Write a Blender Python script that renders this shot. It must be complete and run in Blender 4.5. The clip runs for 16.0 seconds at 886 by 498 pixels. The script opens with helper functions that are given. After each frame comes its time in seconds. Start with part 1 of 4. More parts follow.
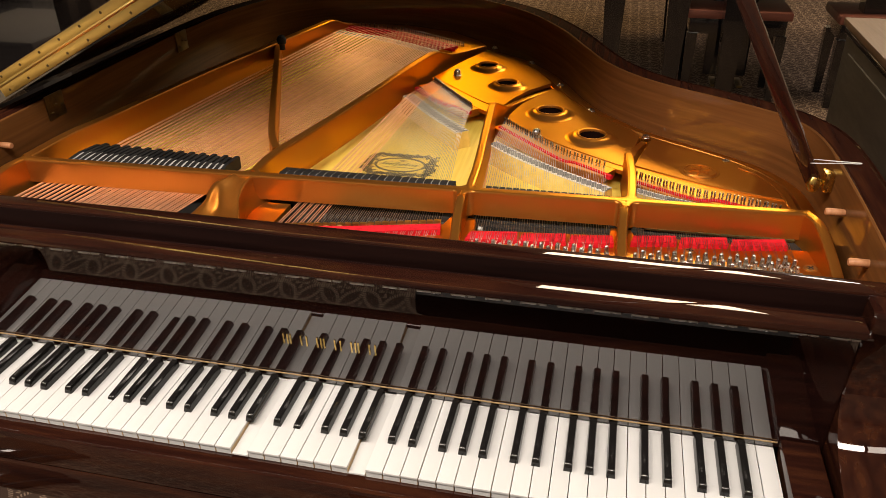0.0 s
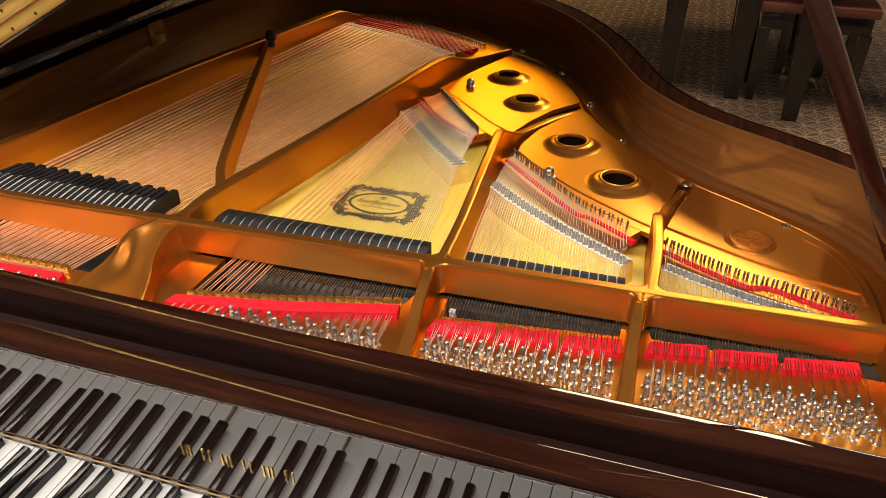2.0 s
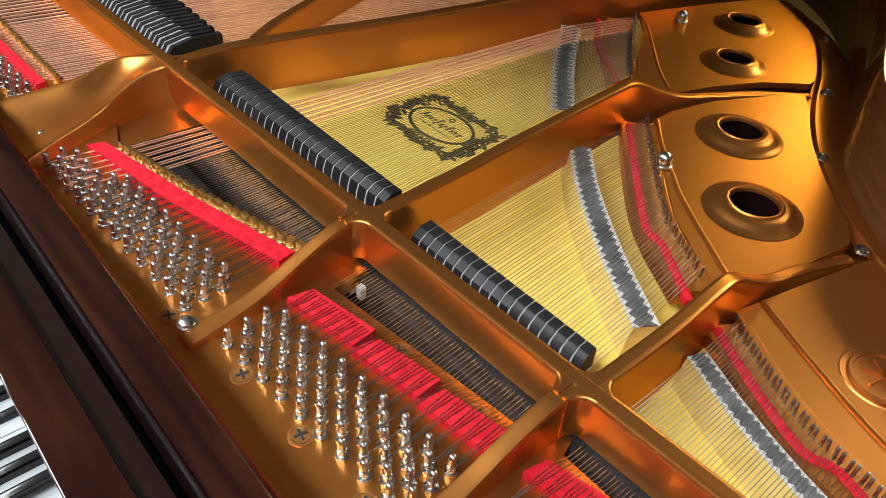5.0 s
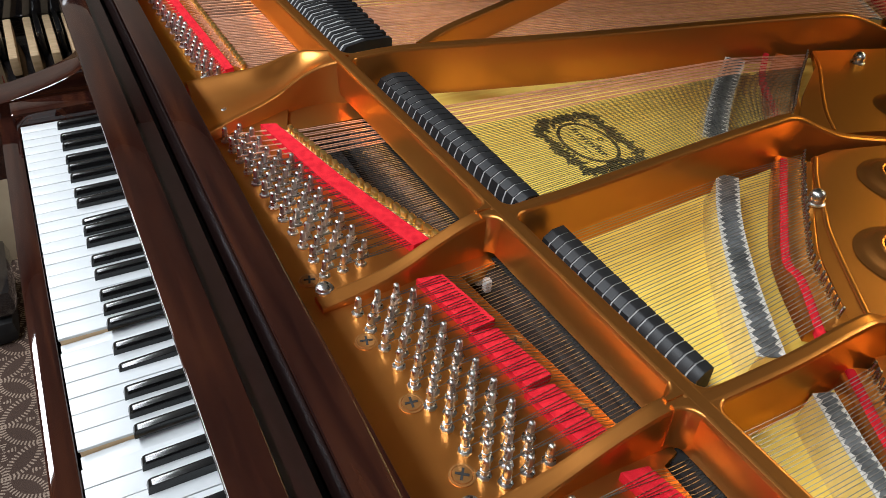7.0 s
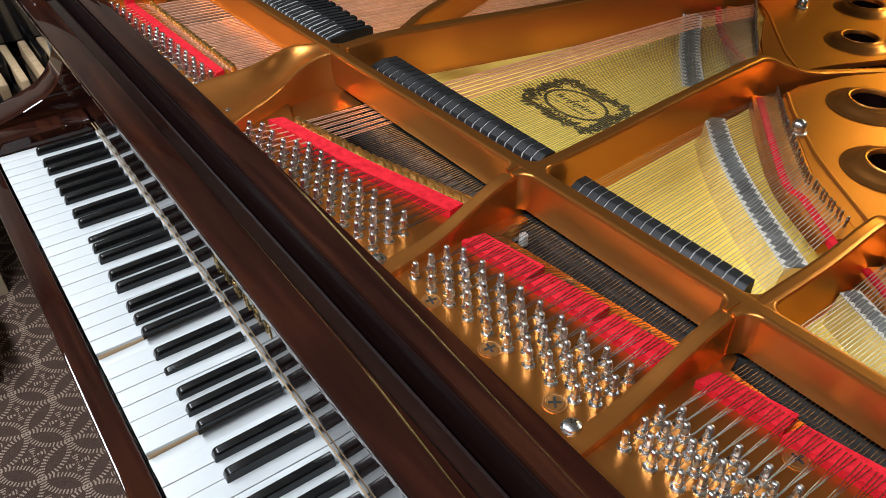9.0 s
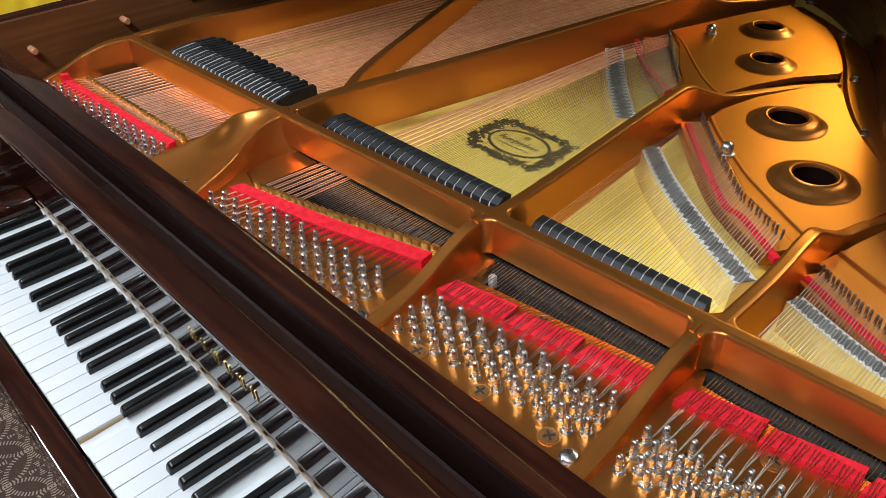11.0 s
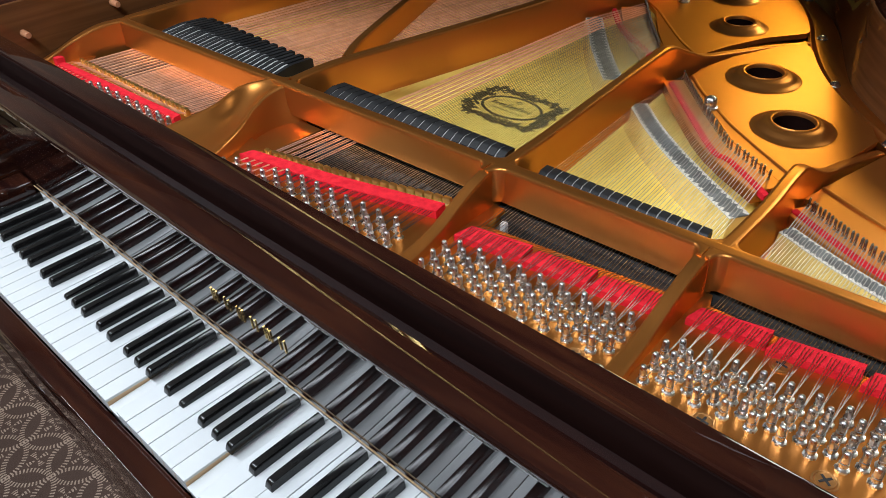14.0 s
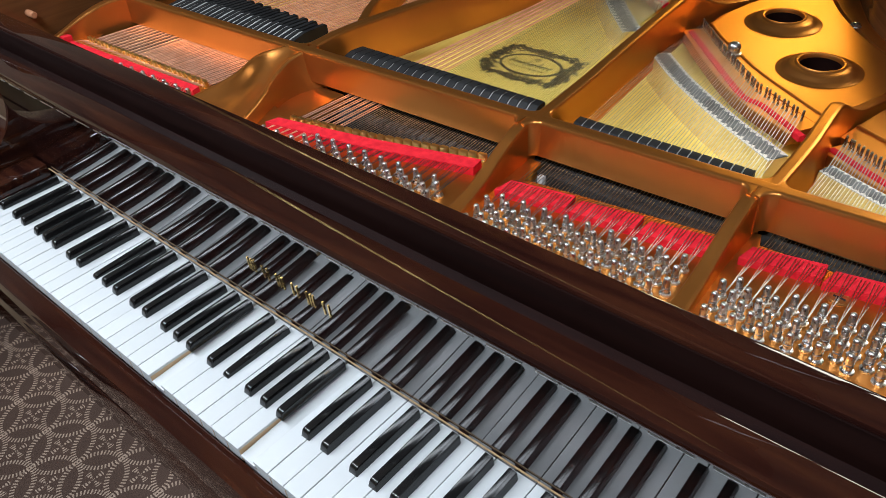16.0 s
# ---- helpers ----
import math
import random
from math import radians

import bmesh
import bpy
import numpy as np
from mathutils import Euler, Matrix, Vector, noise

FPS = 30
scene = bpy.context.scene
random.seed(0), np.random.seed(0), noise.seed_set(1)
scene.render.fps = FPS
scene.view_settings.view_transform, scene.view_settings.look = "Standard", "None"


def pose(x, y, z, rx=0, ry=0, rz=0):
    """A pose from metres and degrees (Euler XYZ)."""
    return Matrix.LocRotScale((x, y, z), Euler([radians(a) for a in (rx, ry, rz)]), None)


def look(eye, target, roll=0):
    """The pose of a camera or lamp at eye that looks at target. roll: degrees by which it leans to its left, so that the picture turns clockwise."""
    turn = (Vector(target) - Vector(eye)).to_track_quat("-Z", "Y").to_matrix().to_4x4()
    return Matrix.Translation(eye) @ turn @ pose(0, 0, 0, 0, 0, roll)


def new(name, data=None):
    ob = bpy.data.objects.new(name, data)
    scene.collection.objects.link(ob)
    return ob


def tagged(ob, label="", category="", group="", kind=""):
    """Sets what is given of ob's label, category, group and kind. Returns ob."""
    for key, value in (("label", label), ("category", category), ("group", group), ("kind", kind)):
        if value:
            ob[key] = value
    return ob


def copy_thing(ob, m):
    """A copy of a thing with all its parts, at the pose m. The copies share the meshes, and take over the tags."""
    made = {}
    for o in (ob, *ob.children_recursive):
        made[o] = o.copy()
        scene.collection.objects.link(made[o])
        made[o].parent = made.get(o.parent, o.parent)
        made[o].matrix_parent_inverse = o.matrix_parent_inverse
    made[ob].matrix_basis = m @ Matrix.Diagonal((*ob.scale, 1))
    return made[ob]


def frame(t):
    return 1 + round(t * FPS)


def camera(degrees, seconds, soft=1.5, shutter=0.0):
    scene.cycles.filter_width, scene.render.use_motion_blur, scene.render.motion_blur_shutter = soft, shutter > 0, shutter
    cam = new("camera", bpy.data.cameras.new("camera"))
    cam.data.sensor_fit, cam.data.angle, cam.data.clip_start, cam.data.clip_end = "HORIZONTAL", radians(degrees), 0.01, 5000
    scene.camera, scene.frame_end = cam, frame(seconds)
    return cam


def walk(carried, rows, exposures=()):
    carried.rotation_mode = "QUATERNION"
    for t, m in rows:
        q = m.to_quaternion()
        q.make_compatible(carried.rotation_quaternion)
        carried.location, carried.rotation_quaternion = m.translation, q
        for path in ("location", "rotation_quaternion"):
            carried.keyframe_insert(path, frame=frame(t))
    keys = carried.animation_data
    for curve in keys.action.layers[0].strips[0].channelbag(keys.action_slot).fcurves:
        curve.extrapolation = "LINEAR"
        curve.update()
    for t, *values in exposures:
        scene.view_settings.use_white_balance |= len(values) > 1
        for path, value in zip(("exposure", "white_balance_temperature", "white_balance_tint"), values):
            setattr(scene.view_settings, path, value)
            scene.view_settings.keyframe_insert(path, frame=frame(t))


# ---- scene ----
cam = camera(60.7, 16.0, 0.75)
PATH = [
    (0, (0.357, -0.658, 1.451), (-0.039, 1.026, 0.447), -0.9),
    (0.5, (0.413, -0.607, 1.442), (-0.014, 1.064, 0.43), -0.5),
    (1, (0.449, -0.543, 1.44), (-0.004, 1.111, 0.412), -0.3),
    (1.5, (0.438, -0.446, 1.43), (-0.049, 1.187, 0.382), -0.3),
    (2, (0.393, -0.335, 1.434), (-0.13, 1.278, 0.374), -0.1),
    (2.5, (0.4, -0.251, 1.404), (-0.134, 1.371, 0.364), 1.5),
    (3, (0.511, -0.141, 1.411), (-0.19, 1.397, 0.341), 3.3),
    (3.5, (0.599, -0.047, 1.39), (-0.278, 1.351, 0.26), 4.3),
    (4, (0.575, 0.024, 1.358), (-0.379, 1.298, 0.147), 4.1),
    (4.2, (0.557, 0.044, 1.352), (-0.417, 1.28, 0.118), 4.3),
    (6.3, (0.629, 0.103, 1.33), (-0.714, 0.908, 0.085), 4.0),
    (6.5, (0.625, 0.096, 1.333), (-0.73, 0.889, 0.093), 3.8),
    (7, (0.617, 0.076, 1.33), (-0.752, 0.856, 0.098), 3.4),
    (7.5, (0.622, 0.049, 1.326), (-0.733, 0.841, 0.086), 2.4),
    (8, (0.621, 0.019, 1.323), (-0.707, 0.854, 0.082), 1.5),
    (8.2, (0.617, 0.007, 1.321), (-0.701, 0.857, 0.079), 1.2),
    (10.3, (0.605, -0.072, 1.34), (-0.609, 0.971, 0.142), -1.4),
    (10.5, (0.604, -0.074, 1.352), (-0.602, 0.98, 0.154), -1.5),
    (11, (0.596, -0.073, 1.36), (-0.606, 1.017, 0.19), -2.1),
    (11.5, (0.594, -0.073, 1.367), (-0.602, 1.052, 0.225), -2.5),
    (12, (0.605, -0.077, 1.372), (-0.574, 1.077, 0.241), -2.6),
    (12.5, (0.608, -0.079, 1.359), (-0.556, 1.089, 0.227), -2.9),
    (13, (0.604, -0.102, 1.342), (-0.541, 1.075, 0.199), -2.6),
    (13.5, (0.608, -0.134, 1.343), (-0.528, 1.033, 0.182), -2.5),
    (14, (0.603, -0.155, 1.345), (-0.53, 0.997, 0.166), -2.6),
    (14.5, (0.596, -0.167, 1.342), (-0.54, 0.971, 0.153), -3.0),
    (15, (0.59, -0.178, 1.338), (-0.542, 0.948, 0.134), -3.7),
    (15.5, (0.584, -0.187, 1.334), (-0.537, 0.936, 0.117), -4.5),
    (16, (0.569, -0.198, 1.329), (-0.522, 0.941, 0.1), -5.0),
]
walk(cam, [(t, look(eye, target, roll)) for t, eye, target, roll in PATH],
     [(0, 0.28, 7900, 17), (1, 0.36, 7700, 16), (2.5, 0.42, 7300, 14), (3.5, 0.5, 6200, 9), (6.5, 0.18, 5850, 8), (16, 0.16, 5650, 7)])

from mathutils.geometry import delaunay_2d_cdt

# ---- light ----
world = bpy.data.worlds.new("room_air")
scene.world = world
world.use_nodes = True
world.node_tree.nodes["Background"].inputs[0].default_value = (0.9, 0.93, 1.0, 1)
world.node_tree.nodes["Background"].inputs[1].default_value = 0.003
scene.view_settings.exposure = 0.0
CEILING = 2.75
WHITE, MILD, WARM = (1.0, 0.98, 0.955), (1.0, 0.88, 0.66), (1.0, 0.74, 0.3)
# x, y, width along x, length along y, watts, colour
# first row inferred from shadows; second row added, unseen, to brighten plate and carpet
LIGHTS = [(-0.75, -0.85, 1.2, 0.34, 42, WHITE), (0.6, -0.85, 1.2, 0.34, 38, WHITE), (1.95, -0.85, 1.2, 0.34, 11, WHITE), (-2.2, -0.85, 1.2, 0.34, 46, WHITE), (3.3, -0.85, 1.2, 0.34, 5, WHITE),
          (3.3, 3.9, 0.34, 1.0, 16, WHITE), (2.8, 5.6, 0.34, 1.4, 18, WHITE), (-0.9, 4.9, 0.6, 1.4, 40, WARM), (1.0, 3.72, 1.5, 1.2, 72, MILD)]
for lx, ly, ll, lw, watts, tint in LIGHTS:
    lamp = bpy.data.lights.new("panel_light", "AREA")
    lamp.shape, lamp.size, lamp.size_y, lamp.energy, lamp.color = "RECTANGLE", ll, lw, watts, tint
    new("panel_light", lamp).matrix_world = pose(lx, ly, CEILING - 0.075)


# ---- materials ----
def material(name, base, rough=0.5, metal=0.0, coat=0.0, spec=0.5):
    m = bpy.data.materials.new(name)
    m.use_nodes = True
    b = m.node_tree.nodes["Principled BSDF"]
    b.inputs["Base Color"].default_value = (*base, 1)
    b.inputs["Roughness"].default_value = rough
    b.inputs["Metallic"].default_value = metal
    b.inputs["Coat Weight"].default_value = coat
    b.inputs["Coat Roughness"].default_value = 0.03
    b.inputs["Specular IOR Level"].default_value = spec
    return m


def node(m, kind, **inputs):
    n = m.node_tree.nodes.new(kind)
    for key, value in inputs.items():
        n.inputs[key.replace("_", " ")].default_value = value
    return n


def join(m, a, b):
    m.node_tree.links.new(a, b)


def vary(m, colours, scale=(1, 1, 1), freq=5.0, detail=4.0, distortion=0.0, bump=0.0, rough=None, stops=None, per_object=0.0):
    """Noise in object space drives the base colour, the roughness and a fine bump."""
    b = m.node_tree.nodes["Principled BSDF"]
    co = node(m, "ShaderNodeTexCoord")
    mp = node(m, "ShaderNodeMapping", Scale=scale)
    join(m, co.outputs["Object"], mp.inputs["Vector"])
    nz = node(m, "ShaderNodeTexNoise", Scale=freq, Detail=detail, Distortion=distortion)
    join(m, mp.outputs[0], nz.inputs["Vector"])
    ramp = node(m, "ShaderNodeValToRGB")
    el = ramp.color_ramp.elements
    stops = stops or [0.3 + 0.4 * i / (len(colours) - 1) for i in range(len(colours))]
    while len(el) < len(colours):
        el.new(0.5)
    for e, p, c in zip(el, stops, colours):
        e.position, e.color = p, (*c, 1)
    join(m, nz.outputs["Fac"], ramp.inputs[0])
    out = ramp.outputs[0]
    if per_object:
        info = node(m, "ShaderNodeObjectInfo")
        hsv = node(m, "ShaderNodeHueSaturation")
        mr = node(m, "ShaderNodeMapRange")
        mr.inputs["To Min"].default_value, mr.inputs["To Max"].default_value = 1 - per_object, 1 + per_object
        join(m, info.outputs["Random"], mr.inputs[0])
        join(m, mr.outputs[0], hsv.inputs["Value"])
        join(m, out, hsv.inputs["Color"])
        out = hsv.outputs[0]
    join(m, out, b.inputs["Base Color"])
    if rough:
        mr = node(m, "ShaderNodeMapRange")
        mr.inputs["To Min"].default_value, mr.inputs["To Max"].default_value = rough
        n2 = node(m, "ShaderNodeTexNoise", Scale=freq * 3.1, Detail=5.0)
        join(m, mp.outputs[0], n2.inputs["Vector"])
        join(m, n2.outputs["Fac"], mr.inputs[0])
        join(m, mr.outputs[0], b.inputs["Roughness"])
    if bump:
        n3 = node(m, "ShaderNodeTexNoise", Scale=freq * 6, Detail=3.0)
        join(m, mp.outputs[0], n3.inputs["Vector"])
        bp = node(m, "ShaderNodeBump", Strength=bump, Distance=0.001)
        join(m, n3.outputs["Fac"], bp.inputs["Height"])
        join(m, bp.outputs[0], b.inputs["Normal"])
    return m


def mahogany(name, scale):
    return vary(material(name, (0.03, 0.009, 0.0065), 0.3, 0, 1.0, 0.0),
                [(0.010, 0.0031, 0.0025), (0.02, 0.0060, 0.0037), (0.036, 0.0112, 0.0052)], scale, 6, 7, 0.35, 0.0, (0.2, 0.3))


MIRROR_MAHOGANY = vary(material("mirror_polished_mahogany", (0.01, 0.0035, 0.003), 0.3, 0, 1.0, 0.0),
                       [(0.006, 0.0025, 0.0022), (0.01, 0.0035, 0.003), (0.016, 0.005, 0.0036)], (1.0, 14, 14), 6, 6, 0.3, 0.0, (0.2, 0.3))
MIRROR_MAHOGANY.node_tree.nodes["Principled BSDF"].inputs["Coat IOR"].default_value = 2.0
MIRROR_MAHOGANY.node_tree.nodes["Principled BSDF"].inputs["Coat Roughness"].default_value = 0.015
# shade put into a near-black colour, for the stretcher's face and plate holes
SHADE_BROWN = vary(material("black_stained_wood", (0.007, 0.0026, 0.0022), 0.5, 0, 0.0, 0.06), [(0.005, 0.0018, 0.0015), (0.01, 0.0036, 0.0028)], (1.0, 14, 14), 6, 6, 0.3, 0.0, (0.5, 0.62))
MAHOGANY = mahogany("polished_mahogany", (1.0, 14, 14))
MAHOGANY_Y = mahogany("polished_mahogany_lengthwise", (14, 1.0, 14))
MAHOGANY_Z = mahogany("polished_mahogany_upright", (14, 14, 1.0))
MAHOGANY_RIM = mahogany("satin_mahogany_lengthwise", (14, 1.0, 14))
MAHOGANY_RIM.node_tree.nodes["Principled BSDF"].inputs["Coat Weight"].default_value = 0.12
RIM_WOOD = vary(material("inner_rim_veneer", (0.055, 0.025, 0.012), 0.3, 0, 0.5, 0.0),
                [(0.09, 0.036, 0.0125), (0.115, 0.046, 0.0155), (0.145, 0.06, 0.02)], (0.6, 0.6, 16), 6, 6, 0.5, 0.0, (0.25, 0.36))
BLACK_GLOSS = vary(material("black_lacquer", (0.006, 0.006, 0.007), 0.12, 0, 1.0), [(0.004, 0.004, 0.005), (0.012, 0.01, 0.01)], freq=3, rough=(0.08, 0.2))
SATIN_DARK = vary(material("dark_satin_wood", (0.03, 0.024, 0.021), 0.45), [(0.02, 0.016, 0.014), (0.042, 0.034, 0.029)], (6, 1.0, 6), 5, rough=(0.38, 0.52))
RED_WOOD = vary(material("red_brown_satin_wood", (0.11, 0.035, 0.022), 0.5, 0, 0.0, 0.25), [(0.085, 0.026, 0.017), (0.14, 0.046, 0.03)], (1.0, 14, 6), 5, rough=(0.45, 0.6))
SATIN_BROWN = vary(material("brown_satin_wood", (0.13, 0.075, 0.045), 0.45), [(0.1, 0.055, 0.032), (0.16, 0.095, 0.058)], (14, 1.0, 6), 5, rough=(0.35, 0.5))
GOLD = vary(material("gold_bronze_plate_paint", (0.51, 0.2, 0.04), 0.33, 0.9, 0.03),
            [(0.545, 0.217, 0.046), (0.555, 0.221, 0.049), (0.565, 0.225, 0.052)], freq=6, detail=4, rough=(0.305, 0.325))
GOLD.node_tree.nodes["Principled BSDF"].inputs["Specular Tint"].default_value = (1.0, 0.7, 0.26, 1)
GOLD.node_tree.nodes["Principled BSDF"].inputs["Coat Roughness"].default_value = 0.14
SCREW_METAL = vary(material("bronzed_screw", (0.5, 0.24, 0.07), 0.4, 0.85), [(0.44, 0.2, 0.055), (0.56, 0.28, 0.09)], freq=90, rough=(0.28, 0.42))
STEEL = vary(material("steel_wire", (0.31, 0.305, 0.295), 0.34, 1.0), [(0.27, 0.265, 0.255), (0.35, 0.345, 0.335)], freq=40, per_object=0.1)
COPPER = vary(material("copper_winding", (0.8, 0.42, 0.27), 0.36, 0.5), [(0.74, 0.37, 0.22), (0.86, 0.48, 0.32)], freq=60, per_object=0.12)
NICKEL = vary(material("nickel_plate", (0.55, 0.545, 0.54), 0.26, 1.0), [(0.48, 0.48, 0.475), (0.6, 0.595, 0.59)], freq=60, rough=(0.22, 0.34))
PIN_STEEL = vary(material("hitch_steel", (0.32, 0.32, 0.32), 0.28, 1.0), [(0.26, 0.26, 0.26), (0.38, 0.38, 0.37)], freq=60, rough=(0.2, 0.34))
DULL_BRASS = vary(material("tarnished_brass", (0.14, 0.09, 0.035), 0.35, 0.9), [(0.08, 0.052, 0.022), (0.2, 0.13, 0.05)], freq=50, rough=(0.25, 0.45))
HINGE_BRASS = vary(material("polished_hinge_brass", (0.78, 0.57, 0.2), 0.3, 1.0), [(0.74, 0.53, 0.18), (0.82, 0.61, 0.23)], freq=6, rough=(0.26, 0.34))
BRASS = vary(material("brass", (0.72, 0.5, 0.16), 0.25, 1.0), [(0.6, 0.38, 0.1), (0.8, 0.58, 0.22)], freq=40, rough=(0.18, 0.34))
RED_FELT = vary(material("red_felt", (0.58, 0.014, 0.024), 0.95, 0, 0, 0.1), [(0.46, 0.009, 0.019), (0.68, 0.021, 0.032)], freq=120, bump=0.6)
WHITE_FELT = vary(material("white_felt", (0.6, 0.6, 0.58), 0.95, 0, 0, 0.1), [(0.45, 0.45, 0.44), (0.7, 0.7, 0.68)], freq=120, bump=0.5)
IVORY = vary(material("white_key_plastic", (0.5, 0.52, 0.525), 0.3, 0, 0.0, 0.4), [(0.48, 0.5, 0.51), (0.515, 0.53, 0.53)], freq=12, rough=(0.25, 0.35), per_object=0.03)
KEY_WOOD = vary(material("key_side_wood", (0.62, 0.45, 0.26), 0.6), [(0.5, 0.34, 0.18), (0.68, 0.5, 0.3)], (20, 2, 20), 5)
EBONY = vary(material("black_key_plastic", (0.008, 0.008, 0.008), 0.16, 0, 0.0, 0.5), [(0.005, 0.005, 0.005), (0.011, 0.01, 0.01)], freq=20, rough=(0.1, 0.22))
DAMPER_BLACK = vary(material("damper_black", (0.009, 0.009, 0.01), 0.5, 0, 0.0, 0.35), [(0.006, 0.006, 0.007), (0.015, 0.015, 0.015)], freq=30, rough=(0.42, 0.6), per_object=0.2)
SPRUCE = vary(material("varnished_spruce", (0.86, 0.64, 0.13), 0.5, 0, 0.0, 0.3),
              [(0.83, 0.60, 0.105), (0.88, 0.66, 0.13), (0.91, 0.71, 0.17)], (30, 1.2, 1), 6, 5, 0.2, 0.0, (0.42, 0.55))
MAPLE = vary(material("bridge_maple", (0.78, 0.56, 0.16), 0.5), [(0.7, 0.5, 0.12), (0.84, 0.63, 0.2)], (6, 6, 6), 9)
PALE = vary(material("chalky_notch_maple", (0.66, 0.64, 0.58), 0.6), [(0.5, 0.48, 0.42), (0.74, 0.72, 0.67)], (6, 6, 6), 60)
GRAPHITE = vary(material("graphite_bridge_top", (0.09, 0.1, 0.11), 0.5, 0.2), [(0.05, 0.055, 0.06), (0.16, 0.17, 0.18)], freq=60, bump=0.3)
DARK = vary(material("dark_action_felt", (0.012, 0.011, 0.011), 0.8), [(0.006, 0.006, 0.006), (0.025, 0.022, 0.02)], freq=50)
INK = vary(material("decal_ink", (0.018, 0.017, 0.013), 0.4, 0, 0.3), [(0.012, 0.012, 0.009), (0.03, 0.028, 0.02)], freq=80)
NAME_STRIP = vary(material("tan_name_strip", (0.26, 0.17, 0.08), 0.55), [(0.2, 0.125, 0.055), (0.32, 0.22, 0.11)], (40, 2, 2), 8)
DAMPER_FELT = vary(material("grey_damper_felt", (0.3, 0.3, 0.29), 0.95, 0, 0, 0.1), [(0.22, 0.22, 0.215), (0.38, 0.38, 0.37)], freq=120, bump=0.5)
CREAM_FELT = vary(material("cream_felt", (0.6, 0.52, 0.26), 0.95, 0, 0, 0.1), [(0.5, 0.43, 0.2), (0.68, 0.6, 0.33)], freq=120, bump=0.5)
PEG_WOOD = vary(material("peg_wood", (0.42, 0.19, 0.09), 0.5), [(0.34, 0.14, 0.06), (0.5, 0.24, 0.12)], (4, 20, 20), 8)
LIGHT_WALL = vary(material("pale_wall_paint", (0.45, 0.41, 0.35), 0.85), [(0.41, 0.37, 0.31), (0.49, 0.45, 0.39)], freq=2, bump=0.1)
WALL = vary(material("wall_paint", (0.24, 0.21, 0.18), 0.85), [(0.21, 0.18, 0.15), (0.27, 0.24, 0.2)], freq=2, bump=0.1)
CEIL = vary(material("ceiling_tile", (0.62, 0.615, 0.61), 0.9), [(0.58, 0.575, 0.57), (0.66, 0.655, 0.65)], freq=14, bump=0.3)


# ---- mesh helpers ----
def part(name, bm, mat, parent=None, label="", angle=38, smooth=True):
    """Links a bmesh as one mesh object, under a thing or a part."""
    bmesh.ops.recalc_face_normals(bm, faces=bm.faces)
    me = bpy.data.meshes.new(name)
    bm.to_mesh(me)
    bm.free()
    me.materials.append(mat)
    if smooth:
        me.shade_smooth()
        me.set_sharp_from_angle(angle=radians(angle))
    ob = new(name, me)
    ob.parent = parent
    return tagged(ob, label)


def again(src, parent, m):
    """Another part on the same mesh."""
    ob = new(src.name.split(".")[0], src.data)
    ob.parent, ob.matrix_basis = parent, m
    return ob


def thing(name, label, category, group="", at=(0, 0, 0)):
    ob = new(name)
    ob.location = at
    return tagged(ob, label, category, group)


def box(bm, x0, x1, y0, y1, z0, z1, bevel=0.0):
    made = bmesh.ops.create_cube(bm, size=1.0)["verts"]
    for v in made:
        v.co = (x0 + (v.co.x + 0.5) * (x1 - x0), y0 + (v.co.y + 0.5) * (y1 - y0), z0 + (v.co.z + 0.5) * (z1 - z0))
    if bevel:
        edges = list({e for v in made for e in v.link_edges})
        bmesh.ops.bevel(bm, geom=edges, offset=bevel, segments=2, profile=0.6, affect="EDGES")
    return bm


def loft(bm, rings, closed=True, caps=True):
    """Joins rings of equal length into a skin."""
    made = [[bm.verts.new(p) for p in ring] for ring in rings]
    n = len(made[0])
    for a, b in zip(made, made[1:]):
        for i in range(n if closed else n - 1):
            bm.faces.new((a[i], a[(i + 1) % n], b[(i + 1) % n], b[i]))
    if caps and closed:
        bm.faces.new(made[0][::-1])
        bm.faces.new(made[-1])
    return bm


def prism(bm, poly, z0, z1, hole_list=()):
    """A flat plate with the outline poly and holes, from z0 to z1."""
    loops = [list(poly)] + [list(h) for h in hole_list]
    pts, edges = [], []
    for lp in loops:
        k = len(pts)
        pts += [Vector((p[0], p[1])) for p in lp]
        edges += [(k + i, k + (i + 1) % len(lp)) for i in range(len(lp))]
    v, _, f, *_ = delaunay_2d_cdt(pts, edges, [], 1, 1e-6)

    def inside(p, lp):
        c = False
        for i in range(len(lp)):
            (ax, ay), (bx, by) = lp[i][:2], lp[i - 1][:2]
            if (ay > p[1]) != (by > p[1]) and p[0] < (bx - ax) * (p[1] - ay) / (by - ay) + ax:
                c = not c
        return c
    tris = []
    for t in f:
        c = sum((v[i] for i in t), Vector((0, 0))) / len(t)
        if inside(c, loops[0]) and not any(inside(c, h) for h in loops[1:]):
            tris.append(t)
    top = [bm.verts.new((p.x, p.y, z1)) for p in v]
    low = [bm.verts.new((p.x, p.y, z0)) for p in v]
    count = {}
    for t in tris:
        bm.faces.new([top[i] for i in t])
        bm.faces.new([low[i] for i in reversed(t)])
        for i in range(len(t)):
            a, b = t[i], t[(i + 1) % len(t)]
            count.setdefault((min(a, b), max(a, b)), []).append((a, b))
    for sides in count.values():
        if len(sides) == 1:
            a, b = sides[0]
            bm.faces.new((top[b], top[a], low[a], low[b]))
    for q in [q for q in bm.verts if not q.link_faces]:
        bm.verts.remove(q)
    return bm


